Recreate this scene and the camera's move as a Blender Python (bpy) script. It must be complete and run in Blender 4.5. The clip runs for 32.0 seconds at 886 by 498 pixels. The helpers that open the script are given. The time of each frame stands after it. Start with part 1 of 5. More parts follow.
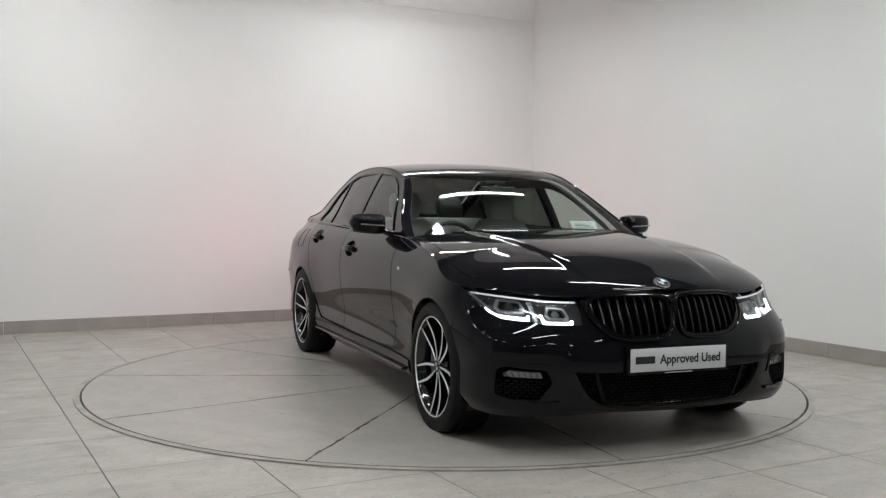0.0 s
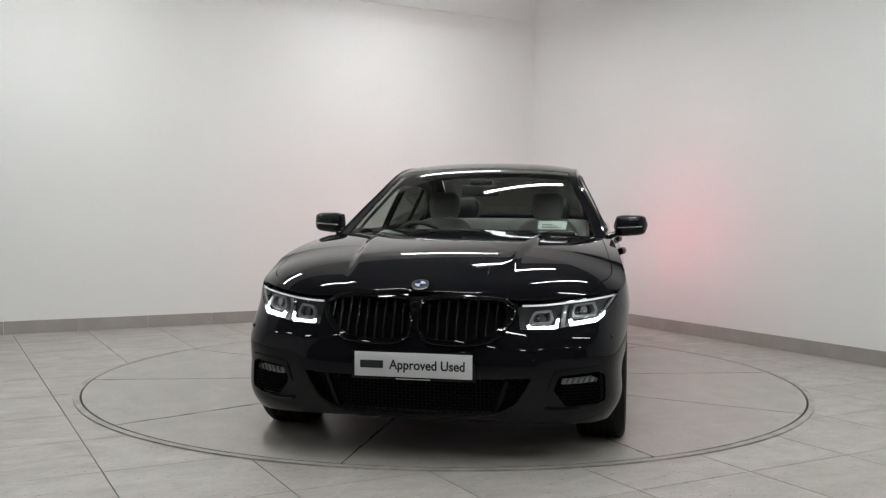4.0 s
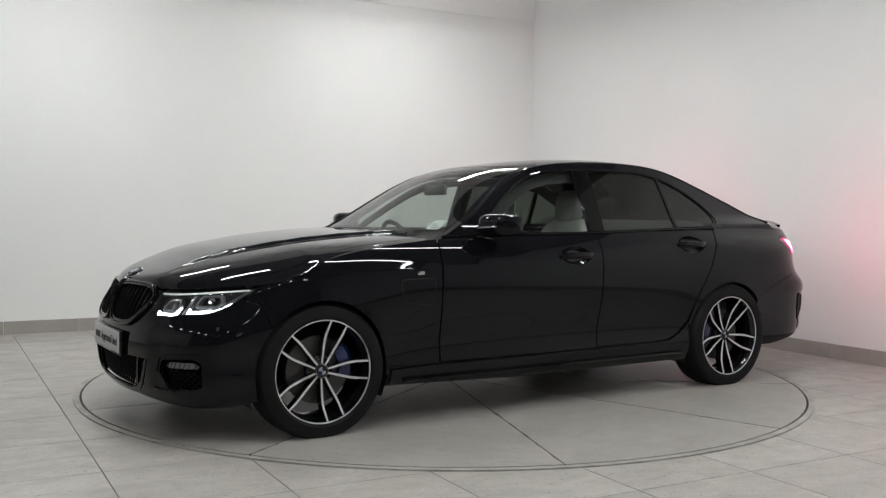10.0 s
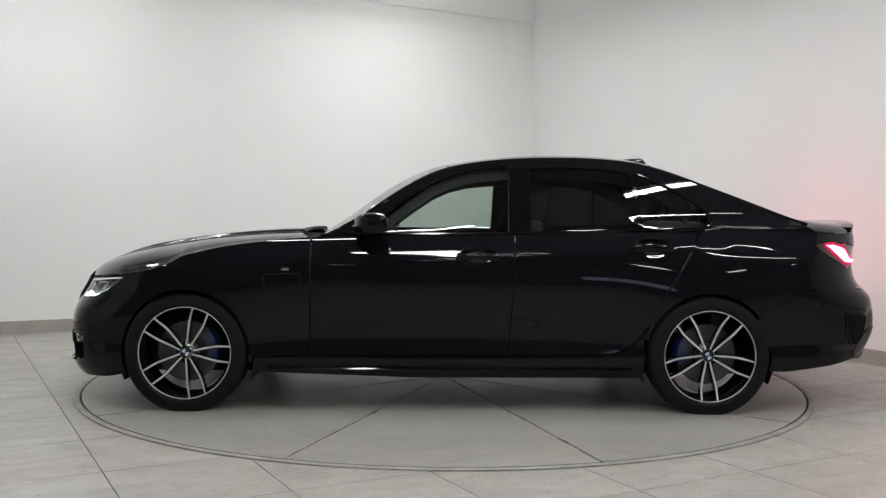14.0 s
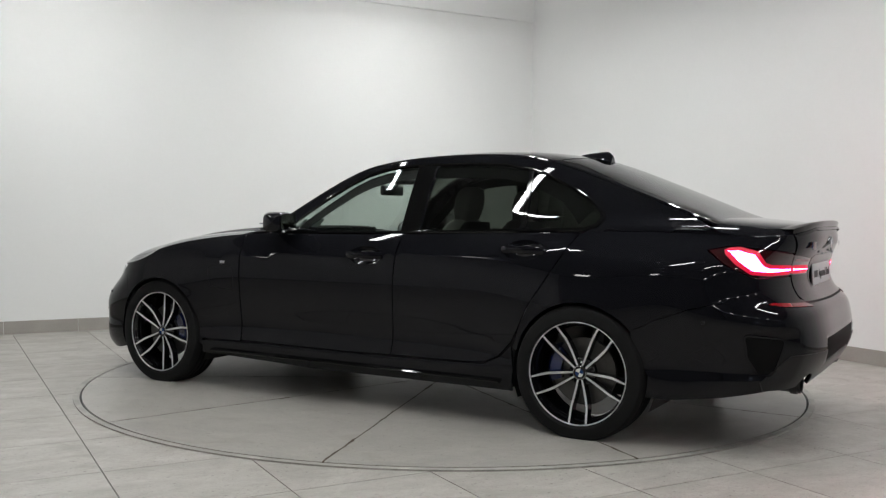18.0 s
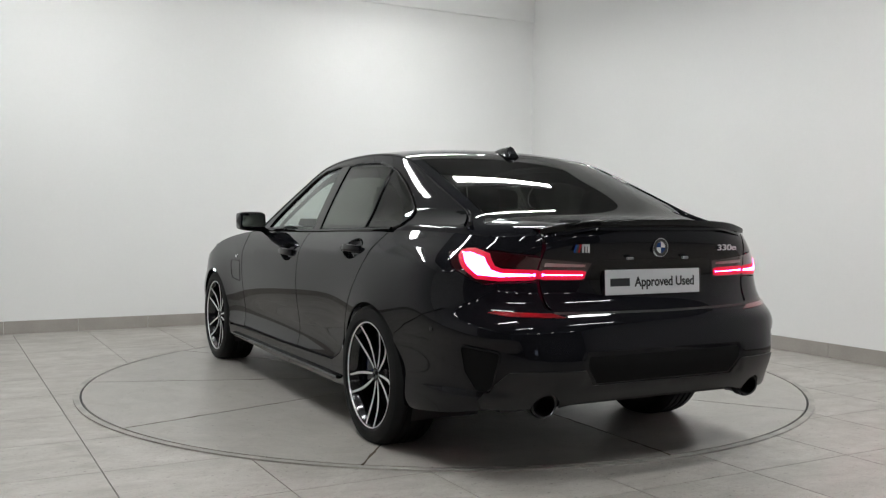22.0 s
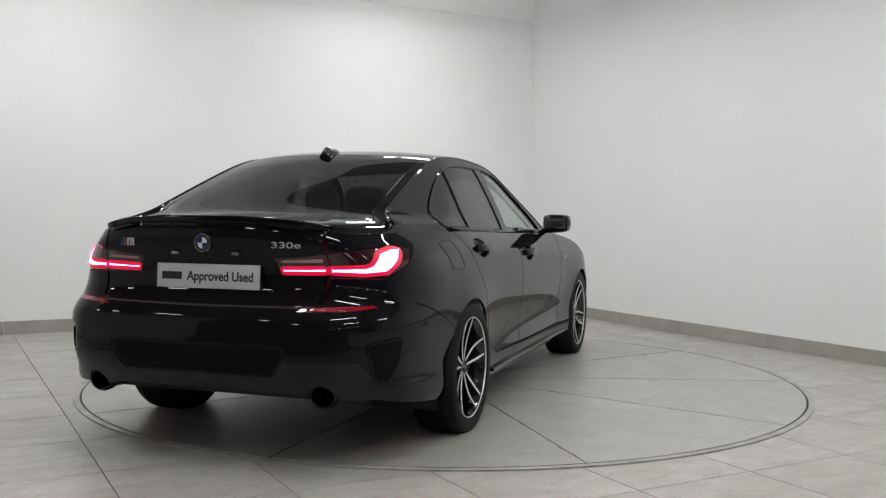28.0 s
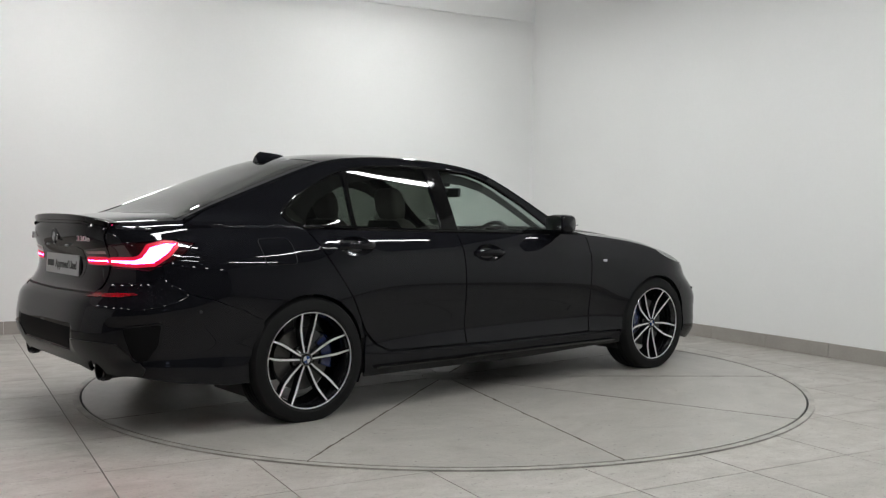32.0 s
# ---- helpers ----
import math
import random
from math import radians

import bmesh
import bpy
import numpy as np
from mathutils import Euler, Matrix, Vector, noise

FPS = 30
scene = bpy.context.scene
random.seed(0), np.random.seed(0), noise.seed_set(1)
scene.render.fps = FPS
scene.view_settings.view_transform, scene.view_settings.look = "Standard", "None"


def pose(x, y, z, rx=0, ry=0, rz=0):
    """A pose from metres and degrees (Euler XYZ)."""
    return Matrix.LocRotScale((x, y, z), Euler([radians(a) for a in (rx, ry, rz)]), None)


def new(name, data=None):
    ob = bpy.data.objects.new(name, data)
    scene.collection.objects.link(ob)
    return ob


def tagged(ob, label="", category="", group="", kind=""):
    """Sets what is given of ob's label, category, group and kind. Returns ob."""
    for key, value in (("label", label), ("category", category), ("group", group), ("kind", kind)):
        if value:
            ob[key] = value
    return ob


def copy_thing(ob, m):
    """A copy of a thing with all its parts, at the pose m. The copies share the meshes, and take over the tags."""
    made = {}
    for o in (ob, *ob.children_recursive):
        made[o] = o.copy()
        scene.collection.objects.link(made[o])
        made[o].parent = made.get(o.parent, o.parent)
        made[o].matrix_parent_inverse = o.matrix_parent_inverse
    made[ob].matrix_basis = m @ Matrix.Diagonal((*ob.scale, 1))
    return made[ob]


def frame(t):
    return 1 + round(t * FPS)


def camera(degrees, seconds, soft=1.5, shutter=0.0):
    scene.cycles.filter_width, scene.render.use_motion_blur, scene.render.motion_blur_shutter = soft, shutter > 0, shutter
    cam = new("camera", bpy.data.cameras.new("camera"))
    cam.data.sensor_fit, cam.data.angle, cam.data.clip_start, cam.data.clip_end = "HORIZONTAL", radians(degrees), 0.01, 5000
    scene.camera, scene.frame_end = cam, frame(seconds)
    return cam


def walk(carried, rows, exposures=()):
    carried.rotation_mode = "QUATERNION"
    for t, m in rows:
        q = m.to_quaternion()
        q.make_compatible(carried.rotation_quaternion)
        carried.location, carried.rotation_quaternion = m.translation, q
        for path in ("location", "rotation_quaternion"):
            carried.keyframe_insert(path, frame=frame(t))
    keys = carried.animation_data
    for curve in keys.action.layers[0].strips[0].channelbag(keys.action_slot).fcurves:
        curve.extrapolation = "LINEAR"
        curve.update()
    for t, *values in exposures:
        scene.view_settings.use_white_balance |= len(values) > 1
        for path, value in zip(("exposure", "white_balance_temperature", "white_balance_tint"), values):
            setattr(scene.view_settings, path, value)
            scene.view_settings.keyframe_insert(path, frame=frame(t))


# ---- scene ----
cam = camera(50.52, 32.0, soft=1.3)
EYE = Vector((0.0, -6.2289, 1.0807))
CAM = Matrix(((0.99996, -0.00918, 0.00229, 0), (0.00263, 0.03752, -0.99929, 0), (0.00908, 0.99925, 0.03754, 0), (0, 0, 0, 1)))
CAM = Matrix.Translation(EYE) @ CAM.to_quaternion().to_matrix().to_4x4()
walk(cam, [(0.0, CAM), (32.0, CAM)], [(0.0, -0.09), (3.5, -0.10), (9.0, -0.04), (13.0, 0.0), (22.0, 0.03), (32.0, 0.0)])

# ---- world and light ----
world = bpy.data.worlds.new("world")
scene.world = world
world.use_nodes = True
world.node_tree.nodes["Background"].inputs[0].default_value = (0.02, 0.02, 0.022, 1)
world.node_tree.nodes["Background"].inputs[1].default_value = 0.5
scene.view_settings.exposure = 0.0
LAMP_POWER = 74.0


# ---- materials ----
def material(name, colour, rough=0.5, metal=0.0, vary=0.0, scale=3.0, fine=60.0, bump=0.0, coat=0.0, spread=0.0, gloss=0.0, spec=0.5):
    """Principled surface with two scales of colour noise, fine bump and a random shift from piece to piece."""
    m = bpy.data.materials.new(name)
    m.use_nodes = True
    nt = m.node_tree
    b = nt.nodes["Principled BSDF"]
    b.inputs["Base Color"].default_value = (*colour, 1)
    b.inputs["Roughness"].default_value = rough
    b.inputs["Metallic"].default_value = metal
    b.inputs["Coat Weight"].default_value = coat
    b.inputs["Coat Roughness"].default_value = 0.03
    b.inputs["Specular IOR Level"].default_value = spec
    if vary or bump or spread or gloss:
        co = nt.nodes.new("ShaderNodeTexCoord")
        n1 = nt.nodes.new("ShaderNodeTexNoise")
        n1.inputs["Scale"].default_value, n1.inputs["Detail"].default_value = scale, 6
        n2 = nt.nodes.new("ShaderNodeTexNoise")
        n2.inputs["Scale"].default_value, n2.inputs["Detail"].default_value = fine, 4
        info = nt.nodes.new("ShaderNodeObjectInfo")
        shift = nt.nodes.new("ShaderNodeVectorMath")
        shift.operation = "ADD"
        nt.links.new(co.outputs["Object"], shift.inputs[0])
        nt.links.new(info.outputs["Location"], shift.inputs[1])
        for n in (n1, n2):
            nt.links.new(shift.outputs[0], n.inputs["Vector"])
        if vary or spread:
            add = nt.nodes.new("ShaderNodeMath")
            add.operation = "MULTIPLY_ADD"
            add.inputs[1].default_value = 0.35
            nt.links.new(n2.outputs["Fac"], add.inputs[0])
            nt.links.new(n1.outputs["Fac"], add.inputs[2])
            rnd = nt.nodes.new("ShaderNodeMath")
            rnd.operation = "MULTIPLY_ADD"
            rnd.inputs[1].default_value = spread
            nt.links.new(info.outputs["Random"], rnd.inputs[0])
            nt.links.new(add.outputs[0], rnd.inputs[2])
            ramp = nt.nodes.new("ShaderNodeMapRange")
            ramp.inputs["From Min"].default_value, ramp.inputs["From Max"].default_value = 0.35, 1.0 + spread
            ramp.inputs["To Min"].default_value, ramp.inputs["To Max"].default_value = 1 - vary, 1 + vary
            nt.links.new(rnd.outputs[0], ramp.inputs["Value"])
            mul = nt.nodes.new("ShaderNodeMix")
            mul.data_type, mul.blend_type = "RGBA", "MULTIPLY"
            mul.inputs["Factor"].default_value = 1
            mul.inputs[6].default_value = (*colour, 1)
            nt.links.new(ramp.outputs[0], mul.inputs[7])
            nt.links.new(mul.outputs[2], b.inputs["Base Color"])
        if gloss:
            r2 = nt.nodes.new("ShaderNodeMapRange")
            r2.inputs["From Min"].default_value, r2.inputs["From Max"].default_value = 0.3, 0.7
            r2.inputs["To Min"].default_value, r2.inputs["To Max"].default_value = max(rough - gloss, 0.02), rough + gloss
            nt.links.new(n1.outputs["Fac"], r2.inputs["Value"])
            nt.links.new(r2.outputs[0], b.inputs["Roughness"])
        if bump:
            bp = nt.nodes.new("ShaderNodeBump")
            bp.inputs["Strength"].default_value, bp.inputs["Distance"].default_value = bump, 0.002
            nt.links.new(n2.outputs["Fac"], bp.inputs["Height"])
            nt.links.new(bp.outputs[0], b.inputs["Normal"])
    return m


def glowing(name, colour, strength, body=(0.8, 0.8, 0.8)):
    m = material(name, body, 0.4)
    b = m.node_tree.nodes["Principled BSDF"]
    b.inputs["Emission Color"].default_value = (*colour, 1)
    b.inputs["Emission Strength"].default_value = strength
    return m


def glassy(name, tint, rough=0.0):
    """Thin pane: a clear or tinted see-through sheet with a sharp mirror on top."""
    m = bpy.data.materials.new(name)
    m.use_nodes = True
    nt = m.node_tree
    nt.nodes.clear()
    out = nt.nodes.new("ShaderNodeOutputMaterial")
    mix = nt.nodes.new("ShaderNodeMixShader")
    face = nt.nodes.new("ShaderNodeLayerWeight")
    face.inputs[0].default_value = 0.5
    power = nt.nodes.new("ShaderNodeMath")
    power.operation = "POWER"
    power.inputs[1].default_value = 5.0
    nt.links.new(face.outputs["Facing"], power.inputs[0])
    fr = nt.nodes.new("ShaderNodeMath")
    fr.operation = "MULTIPLY_ADD"
    fr.inputs[1].default_value, fr.inputs[2].default_value = 0.93, 0.06
    nt.links.new(power.outputs[0], fr.inputs[0])
    tr = nt.nodes.new("ShaderNodeBsdfTransparent")
    tr.inputs[0].default_value = (*tint, 1)
    gl = nt.nodes.new("ShaderNodeBsdfGlossy")
    gl.inputs["Roughness"].default_value = rough
    nt.links.new(fr.outputs[0], mix.inputs[0])
    nt.links.new(tr.outputs[0], mix.inputs[1])
    nt.links.new(gl.outputs[0], mix.inputs[2])
    nt.links.new(mix.outputs[0], out.inputs[0])
    return m


M_WALL = material("white_wall_paint", (0.82, 0.82, 0.815), 0.55, vary=0.03, scale=0.7, fine=40, bump=0.05)
M_DARKWALL = material("charcoal_hall_end", (0.09, 0.09, 0.095), 0.6, vary=0.1, scale=0.5)
M_CEIL = material("dark_grey_ceiling_paint", (0.13, 0.13, 0.13), 0.7, vary=0.06, scale=0.6)
M_BOUNCE = material("white_bounce_strip", (0.72, 0.72, 0.72), 0.7, vary=0.03, scale=0.6)


def stone(name, light, dark, stain, streak=0.75, polish=(0.34, 0.52)):
    """Honed stone-look tile: cloudy veins, speckle, brown stains and uneven polish, shifted from tile to tile."""
    m = bpy.data.materials.new(name)
    m.use_nodes = True
    nt = m.node_tree
    b = nt.nodes["Principled BSDF"]
    co, info = nt.nodes.new("ShaderNodeTexCoord"), nt.nodes.new("ShaderNodeObjectInfo")
    jump = nt.nodes.new("ShaderNodeVectorMath")
    jump.operation = "SCALE"
    jump.inputs[0].default_value = (7.3, 3.1, 5.7)
    nt.links.new(info.outputs["Random"], jump.inputs["Scale"])
    at = nt.nodes.new("ShaderNodeVectorMath")
    nt.links.new(co.outputs["Object"], at.inputs[0])
    nt.links.new(jump.outputs[0], at.inputs[1])
    squash = nt.nodes.new("ShaderNodeMapping")
    squash.inputs["Scale"].default_value = (1.0, 1.5, 1.0)
    nt.links.new(at.outputs[0], squash.inputs["Vector"])

    def cloud(scale, detail, rough, distort=0.0, low=0.3, high=0.7):
        n = nt.nodes.new("ShaderNodeTexNoise")
        n.inputs["Scale"].default_value, n.inputs["Detail"].default_value = scale, detail
        n.inputs["Roughness"].default_value, n.inputs["Distortion"].default_value = rough, distort
        nt.links.new(squash.outputs[0], n.inputs["Vector"])
        k = nt.nodes.new("ShaderNodeMapRange")
        k.inputs["From Min"].default_value, k.inputs["From Max"].default_value = low, high
        nt.links.new(n.outputs["Fac"], k.inputs["Value"])
        return k.outputs[0]

    def blend(fac, amount, one, two):
        mul = nt.nodes.new("ShaderNodeMath")
        mul.operation = "MULTIPLY"
        mul.inputs[1].default_value = amount
        nt.links.new(fac, mul.inputs[0])
        mx = nt.nodes.new("ShaderNodeMix")
        mx.data_type = "RGBA"
        nt.links.new(mul.outputs[0], mx.inputs["Factor"])
        for socket, v in ((mx.inputs[6], one), (mx.inputs[7], two)):
            if isinstance(v, tuple):
                socket.default_value = (*v, 1)
            else:
                nt.links.new(v, socket)
        return mx.outputs[2]

    col = blend(cloud(3.0, 8, 0.62, 0.8), 0.85, light, dark)
    col = blend(cloud(9.0, 8, 0.75, 0.6, 0.48, 0.78), 0.60, col, dark)
    col = blend(cloud(2.3, 5, 0.6, 1.5, 0.58, 0.80), 0.50, col, stain)
    col = blend(cloud(28.0, 10, 0.8, 1.2, 0.47, 0.62), 0.45, col, dark)
    col = blend(cloud(16.0, 12, 0.85, 2.0, 0.57, 0.66), streak, col, stain)
    col = blend(cloud(1.1, 4, 0.6, 0.6, 0.50, 0.75), 0.30, col, dark)
    col = blend(cloud(110.0, 3, 0.6, 0.0, 0.56, 0.70), 0.40, col, stain)
    # scuffs and open pits
    col = blend(cloud(5.0, 6, 0.72, 2.2, 0.63, 0.74), 0.45, col, stain)
    col = blend(cloud(46.0, 2, 0.5, 0.3, 0.68, 0.74), 0.75, col, (0.07, 0.058, 0.048))
    nt.links.new(col, b.inputs["Base Color"])
    rough = nt.nodes.new("ShaderNodeMapRange")
    rough.inputs["To Min"].default_value, rough.inputs["To Max"].default_value = polish
    nt.links.new(cloud(5.0, 4, 0.5), rough.inputs["Value"])
    nt.links.new(rough.outputs[0], b.inputs["Roughness"])
    bp = nt.nodes.new("ShaderNodeBump")
    bp.inputs["Strength"].default_value, bp.inputs["Distance"].default_value = 0.10, 0.002
    nt.links.new(cloud(40.0, 4, 0.6), bp.inputs["Height"])
    nt.links.new(bp.outputs[0], b.inputs["Normal"])
    return m


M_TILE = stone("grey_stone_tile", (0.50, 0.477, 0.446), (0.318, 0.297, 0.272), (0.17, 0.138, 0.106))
M_SLAB = stone("grey_turntable_stone", (0.435, 0.412, 0.382), (0.305, 0.293, 0.272), (0.20, 0.163, 0.125), 0.35, (0.31, 0.34))
M_GROUT = material("dark_grout", (0.070, 0.060, 0.051), 0.8, vary=0.1)
M_SKIRT = material("beige_grey_skirting_tile", (0.35, 0.325, 0.300), 0.4, vary=0.16, scale=4, spread=0.1)
M_METAL = material("worn_pale_ring", (0.36, 0.342, 0.315), 0.5, vary=0.35, scale=9, fine=90, bump=0.2)
M_RUST = material("rusty_joint_filler", (0.078, 0.054, 0.038), 0.85, vary=0.5, scale=6, spread=0.2)
M_SLOT = material("black_gap", (0.012, 0.012, 0.012), 0.8)
M_LAMPBODY = material("white_lamp_housing", (0.75, 0.75, 0.75), 0.4)
M_TUBE = glowing("lamp_diffuser_glow", (0.975, 1.0, 0.988), LAMP_POWER)


# ---- mesh helpers ----
def mesh_of(bm, name, mat, smooth=0.0):
    me = bpy.data.meshes.new(name)
    bmesh.ops.recalc_face_normals(bm, faces=bm.faces)
    bm.to_mesh(me)
    bm.free()
    for m in (mat if isinstance(mat, (list, tuple)) else [mat]):
        me.materials.append(m)
    if smooth:
        me.polygons.foreach_set("use_smooth", [True] * len(me.polygons))
        me.set_sharp_from_angle(angle=radians(smooth))
    return me


def part(name, bm, mat, parent, label="", smooth=35.0):
    """One mesh object under a thing or under a part."""
    ob = new(name, mesh_of(bm, name, mat, smooth))
    ob.parent = parent
    if label:
        ob["label"] = label
    return ob


def box(bm, x0, y0, z0, x1, y1, z1, bevel=0.0, m=None):
    geo = bmesh.ops.create_cube(bm, size=1)
    vs = geo["verts"]
    bmesh.ops.scale(bm, vec=(x1 - x0, y1 - y0, z1 - z0), verts=vs)
    bmesh.ops.translate(bm, vec=((x0 + x1) / 2, (y0 + y1) / 2, (z0 + z1) / 2), verts=vs)
    if bevel:
        es = {e for v in vs for e in v.link_edges}
        r = bmesh.ops.bevel(bm, geom=list(es), offset=bevel, segments=2, affect="EDGES", profile=0.5)
        vs = list({v for f in r["faces"] for v in f.verts} | {v for v in vs if v.is_valid})
    if m is not None:
        bmesh.ops.transform(bm, matrix=m, verts=vs)
    return vs


def box_mesh(name, x0, y0, z0, x1, y1, z1, mat, bevel=0.0):
    bm = bmesh.new()
    box(bm, x0, y0, z0, x1, y1, z1, bevel)
    return mesh_of(bm, name, mat)


# ---- the room, in its own axes: u along the left white wall, v along the other one; the corner at the origin ----
CORNER = Vector((0.990, 4.620, 0.0))
ROOM = Matrix.Translation(CORNER) @ pose(0, 0, 0, 0, 0, 29.06)   # u towards the corner is +, v away from the camera is +
LEN_U, LEN_V, CEIL, LAMP_Z, BAND_Z = 11.0, 13.5, 3.70, 3.25, 3.268
FLOOR_Z = -0.008


def setting(name, me, label, category):
    ob = new(name, me)
    ob.matrix_world = ROOM
    return tagged(ob, label, category, kind="structure")


setting("wall_north", box_mesh("wall_north", -LEN_U, 0, FLOOR_Z, 0.15, 0.15, CEIL, M_WALL), "smooth white painted wall behind the turntable", "wall")
setting("wall_east", box_mesh("wall_east", 0, -LEN_V, FLOOR_Z, 0.15, 0, CEIL, M_WALL), "smooth white painted wall beside the turntable", "wall")
setting("wall_west", box_mesh("wall_west", -LEN_U - 0.15, -5.8, FLOOR_Z, -LEN_U, 0.15, CEIL, M_WALL), "smooth white painted wall facing the turntable", "wall")
# unseen charcoal slab standing in for the dark opening beyond the white wall
setting("wall_west_far", box_mesh("wall_west_far", -LEN_U - 0.15, -LEN_V, FLOOR_Z, -LEN_U, -5.8, CEIL, M_DARKWALL), "unseen dark grey surface closing the hall", "wall")
setting("wall_south", box_mesh("wall_south", -LEN_U - 0.15, -LEN_V - 0.15, FLOOR_Z, 0.15, -LEN_V, CEIL, M_DARKWALL), "unseen dark grey surface closing the hall", "wall")
setting("ceiling", box_mesh("ceiling", -LEN_U - 0.15, -LEN_V - 0.15, CEIL, 0.15, -1.65, CEIL + 0.2, M_CEIL), "plain dark grey painted ceiling", "ceiling")
setting("wall_band", box_mesh("wall_band", -LEN_U, -0.025, BAND_Z, 0, -0.0005, CEIL, M_WALL, 0.008), "white boxed-out band along the top of the wall", "wall")
# unseen white strip of ceiling, added to reflect lamplight onto the wall's top
setting("ceiling_soffit", box_mesh("ceiling_soffit", -LEN_U - 0.15, -1.65, CEIL, 0.15, 0.15, CEIL + 0.2, M_BOUNCE), "unseen white ceiling strip added to bounce light onto the wall", "ceiling")
floor = setting("floor", box_mesh("floor", -LEN_U, -LEN_V, -0.25, 0, 0, FLOOR_Z - 0.004, M_GROUT), "grey stone-look floor tiles with dark joints", "floor")

# lamps: battens under the ceiling
LAMPS = [(u, v, -0.5, 1.25) for u, v in ((-1.98, -1.45), (-5.22, -1.50), (-2.15, -3.23), (-2.1, -4.83), (-2.05, -6.38), (-2.0, -7.98), (-5.07, -3.32), (-5.02, -4.92), (-4.97, -6.47), (-4.92, -8.07))]


def lamp_at(u, v, turn, length):
    ob = new("ceiling_light")
    tagged(ob, "long white batten lamp hung under the ceiling, switched on", "ceiling light", group="ceiling lights")
    ob.matrix_world = ROOM @ pose(u, v, LAMP_Z, 0, 0, turn)
    for x in (-length * 0.36, length * 0.36):
        bm = bmesh.new()
        box(bm, x - 0.004, -0.004, -0.002, x + 0.004, 0.004, CEIL - LAMP_Z)
        part("suspension_rod", bm, M_LAMPBODY, ob)
    bm = bmesh.new()
    box(bm, -length / 2, -0.046, -0.080, length / 2, 0.046, 0, 0.006)
    part("housing", bm, M_LAMPBODY, ob)
    bm = bmesh.new()
    box(bm, -length / 2 + 0.01, -0.038, -0.104, length / 2 - 0.01, 0.038, -0.0795, 0.006)
    part("diffuser", bm, M_TUBE, ob, "glowing white diffuser")


for row in LAMPS:
    lamp_at(*row)

# a daylit window and a row of square lamps at the hall's far end
M_DAY = glowing("daylight_window_glow", (0.62, 0.72, 1.0), 1.8)
M_SPOT = glowing("square_lamp_glow", (1.0, 0.99, 0.97), 26.0)
window_1 = setting("window_1", box_mesh("window_frame", -6.0, -LEN_V, 0.85, -5.4, -LEN_V + 0.05, 1.45, M_LAMPBODY, 0.01), "white window frame with a daylit pane", "window")
for k in range(2):
    bm = bmesh.new()
    box(bm, -5.96 + 0.27 * k, -LEN_V + 0.051, 0.89, -5.71 + 0.27 * k, -LEN_V + 0.058, 1.41, 0.002)
    part("pane", bm, M_DAY, window_1)
for u, v in [(-1.5 - 1.5 * k, -11.6) for k in range(6)] + [(-9.3, -2.2 - 1.3 * k) for k in range(5)]:
    ob = tagged(new("square_ceiling_light"), "small square lamp hung under the ceiling, switched on", "ceiling light", group="square ceiling lights")
    ob.matrix_world = ROOM @ pose(u, v, LAMP_Z)
    bm = bmesh.new()
    box(bm, -0.012, -0.012, -0.002, 0.012, 0.012, CEIL - LAMP_Z)
    part("suspension_rod", bm, M_LAMPBODY, ob)
    bm = bmesh.new()
    box(bm, -0.17, -0.17, -0.03, 0.17, 0.17, 0, 0.006)
    part("housing", bm, M_LAMPBODY, ob)
    bm = bmesh.new()
    box(bm, -0.14, -0.14, -0.036, 0.14, 0.14, -0.031, 0.002)
    part("diffuser", bm, M_SPOT, ob, "glowing white diffuser")

# ---- turntable ----
R_DISC, R_TRIM = 2.262, 2.303
turntable = tagged(new("turntable"), "round grey stone turntable flush with the floor, slowly turning", "turntable")


def ring_sector(bm, r0, r1, a0, a1, z0, z1, steps=24):
    """A slab between two radii and two angles (radians)."""
    rows = []
    for i in range(steps + 1):
        a = a0 + (a1 - a0) * i / steps
        c, s = math.cos(a), math.sin(a)
        rows.append([bm.verts.new((r * c, r * s, z)) for r, z in ((r0, z0), (r1, z0), (r1, z1), (r0, z1))])
    for p, q in zip(rows, rows[1:]):
        for k in range(4):
            bm.faces.new((p[k], p[(k + 1) % 4], q[(k + 1) % 4], q[k]))
    if abs(a1 - a0) < 6.2:
        bm.faces.new(rows[0]), bm.faces.new(rows[-1])
    else:
        bmesh.ops.remove_doubles(bm, verts=bm.verts, dist=1e-5)


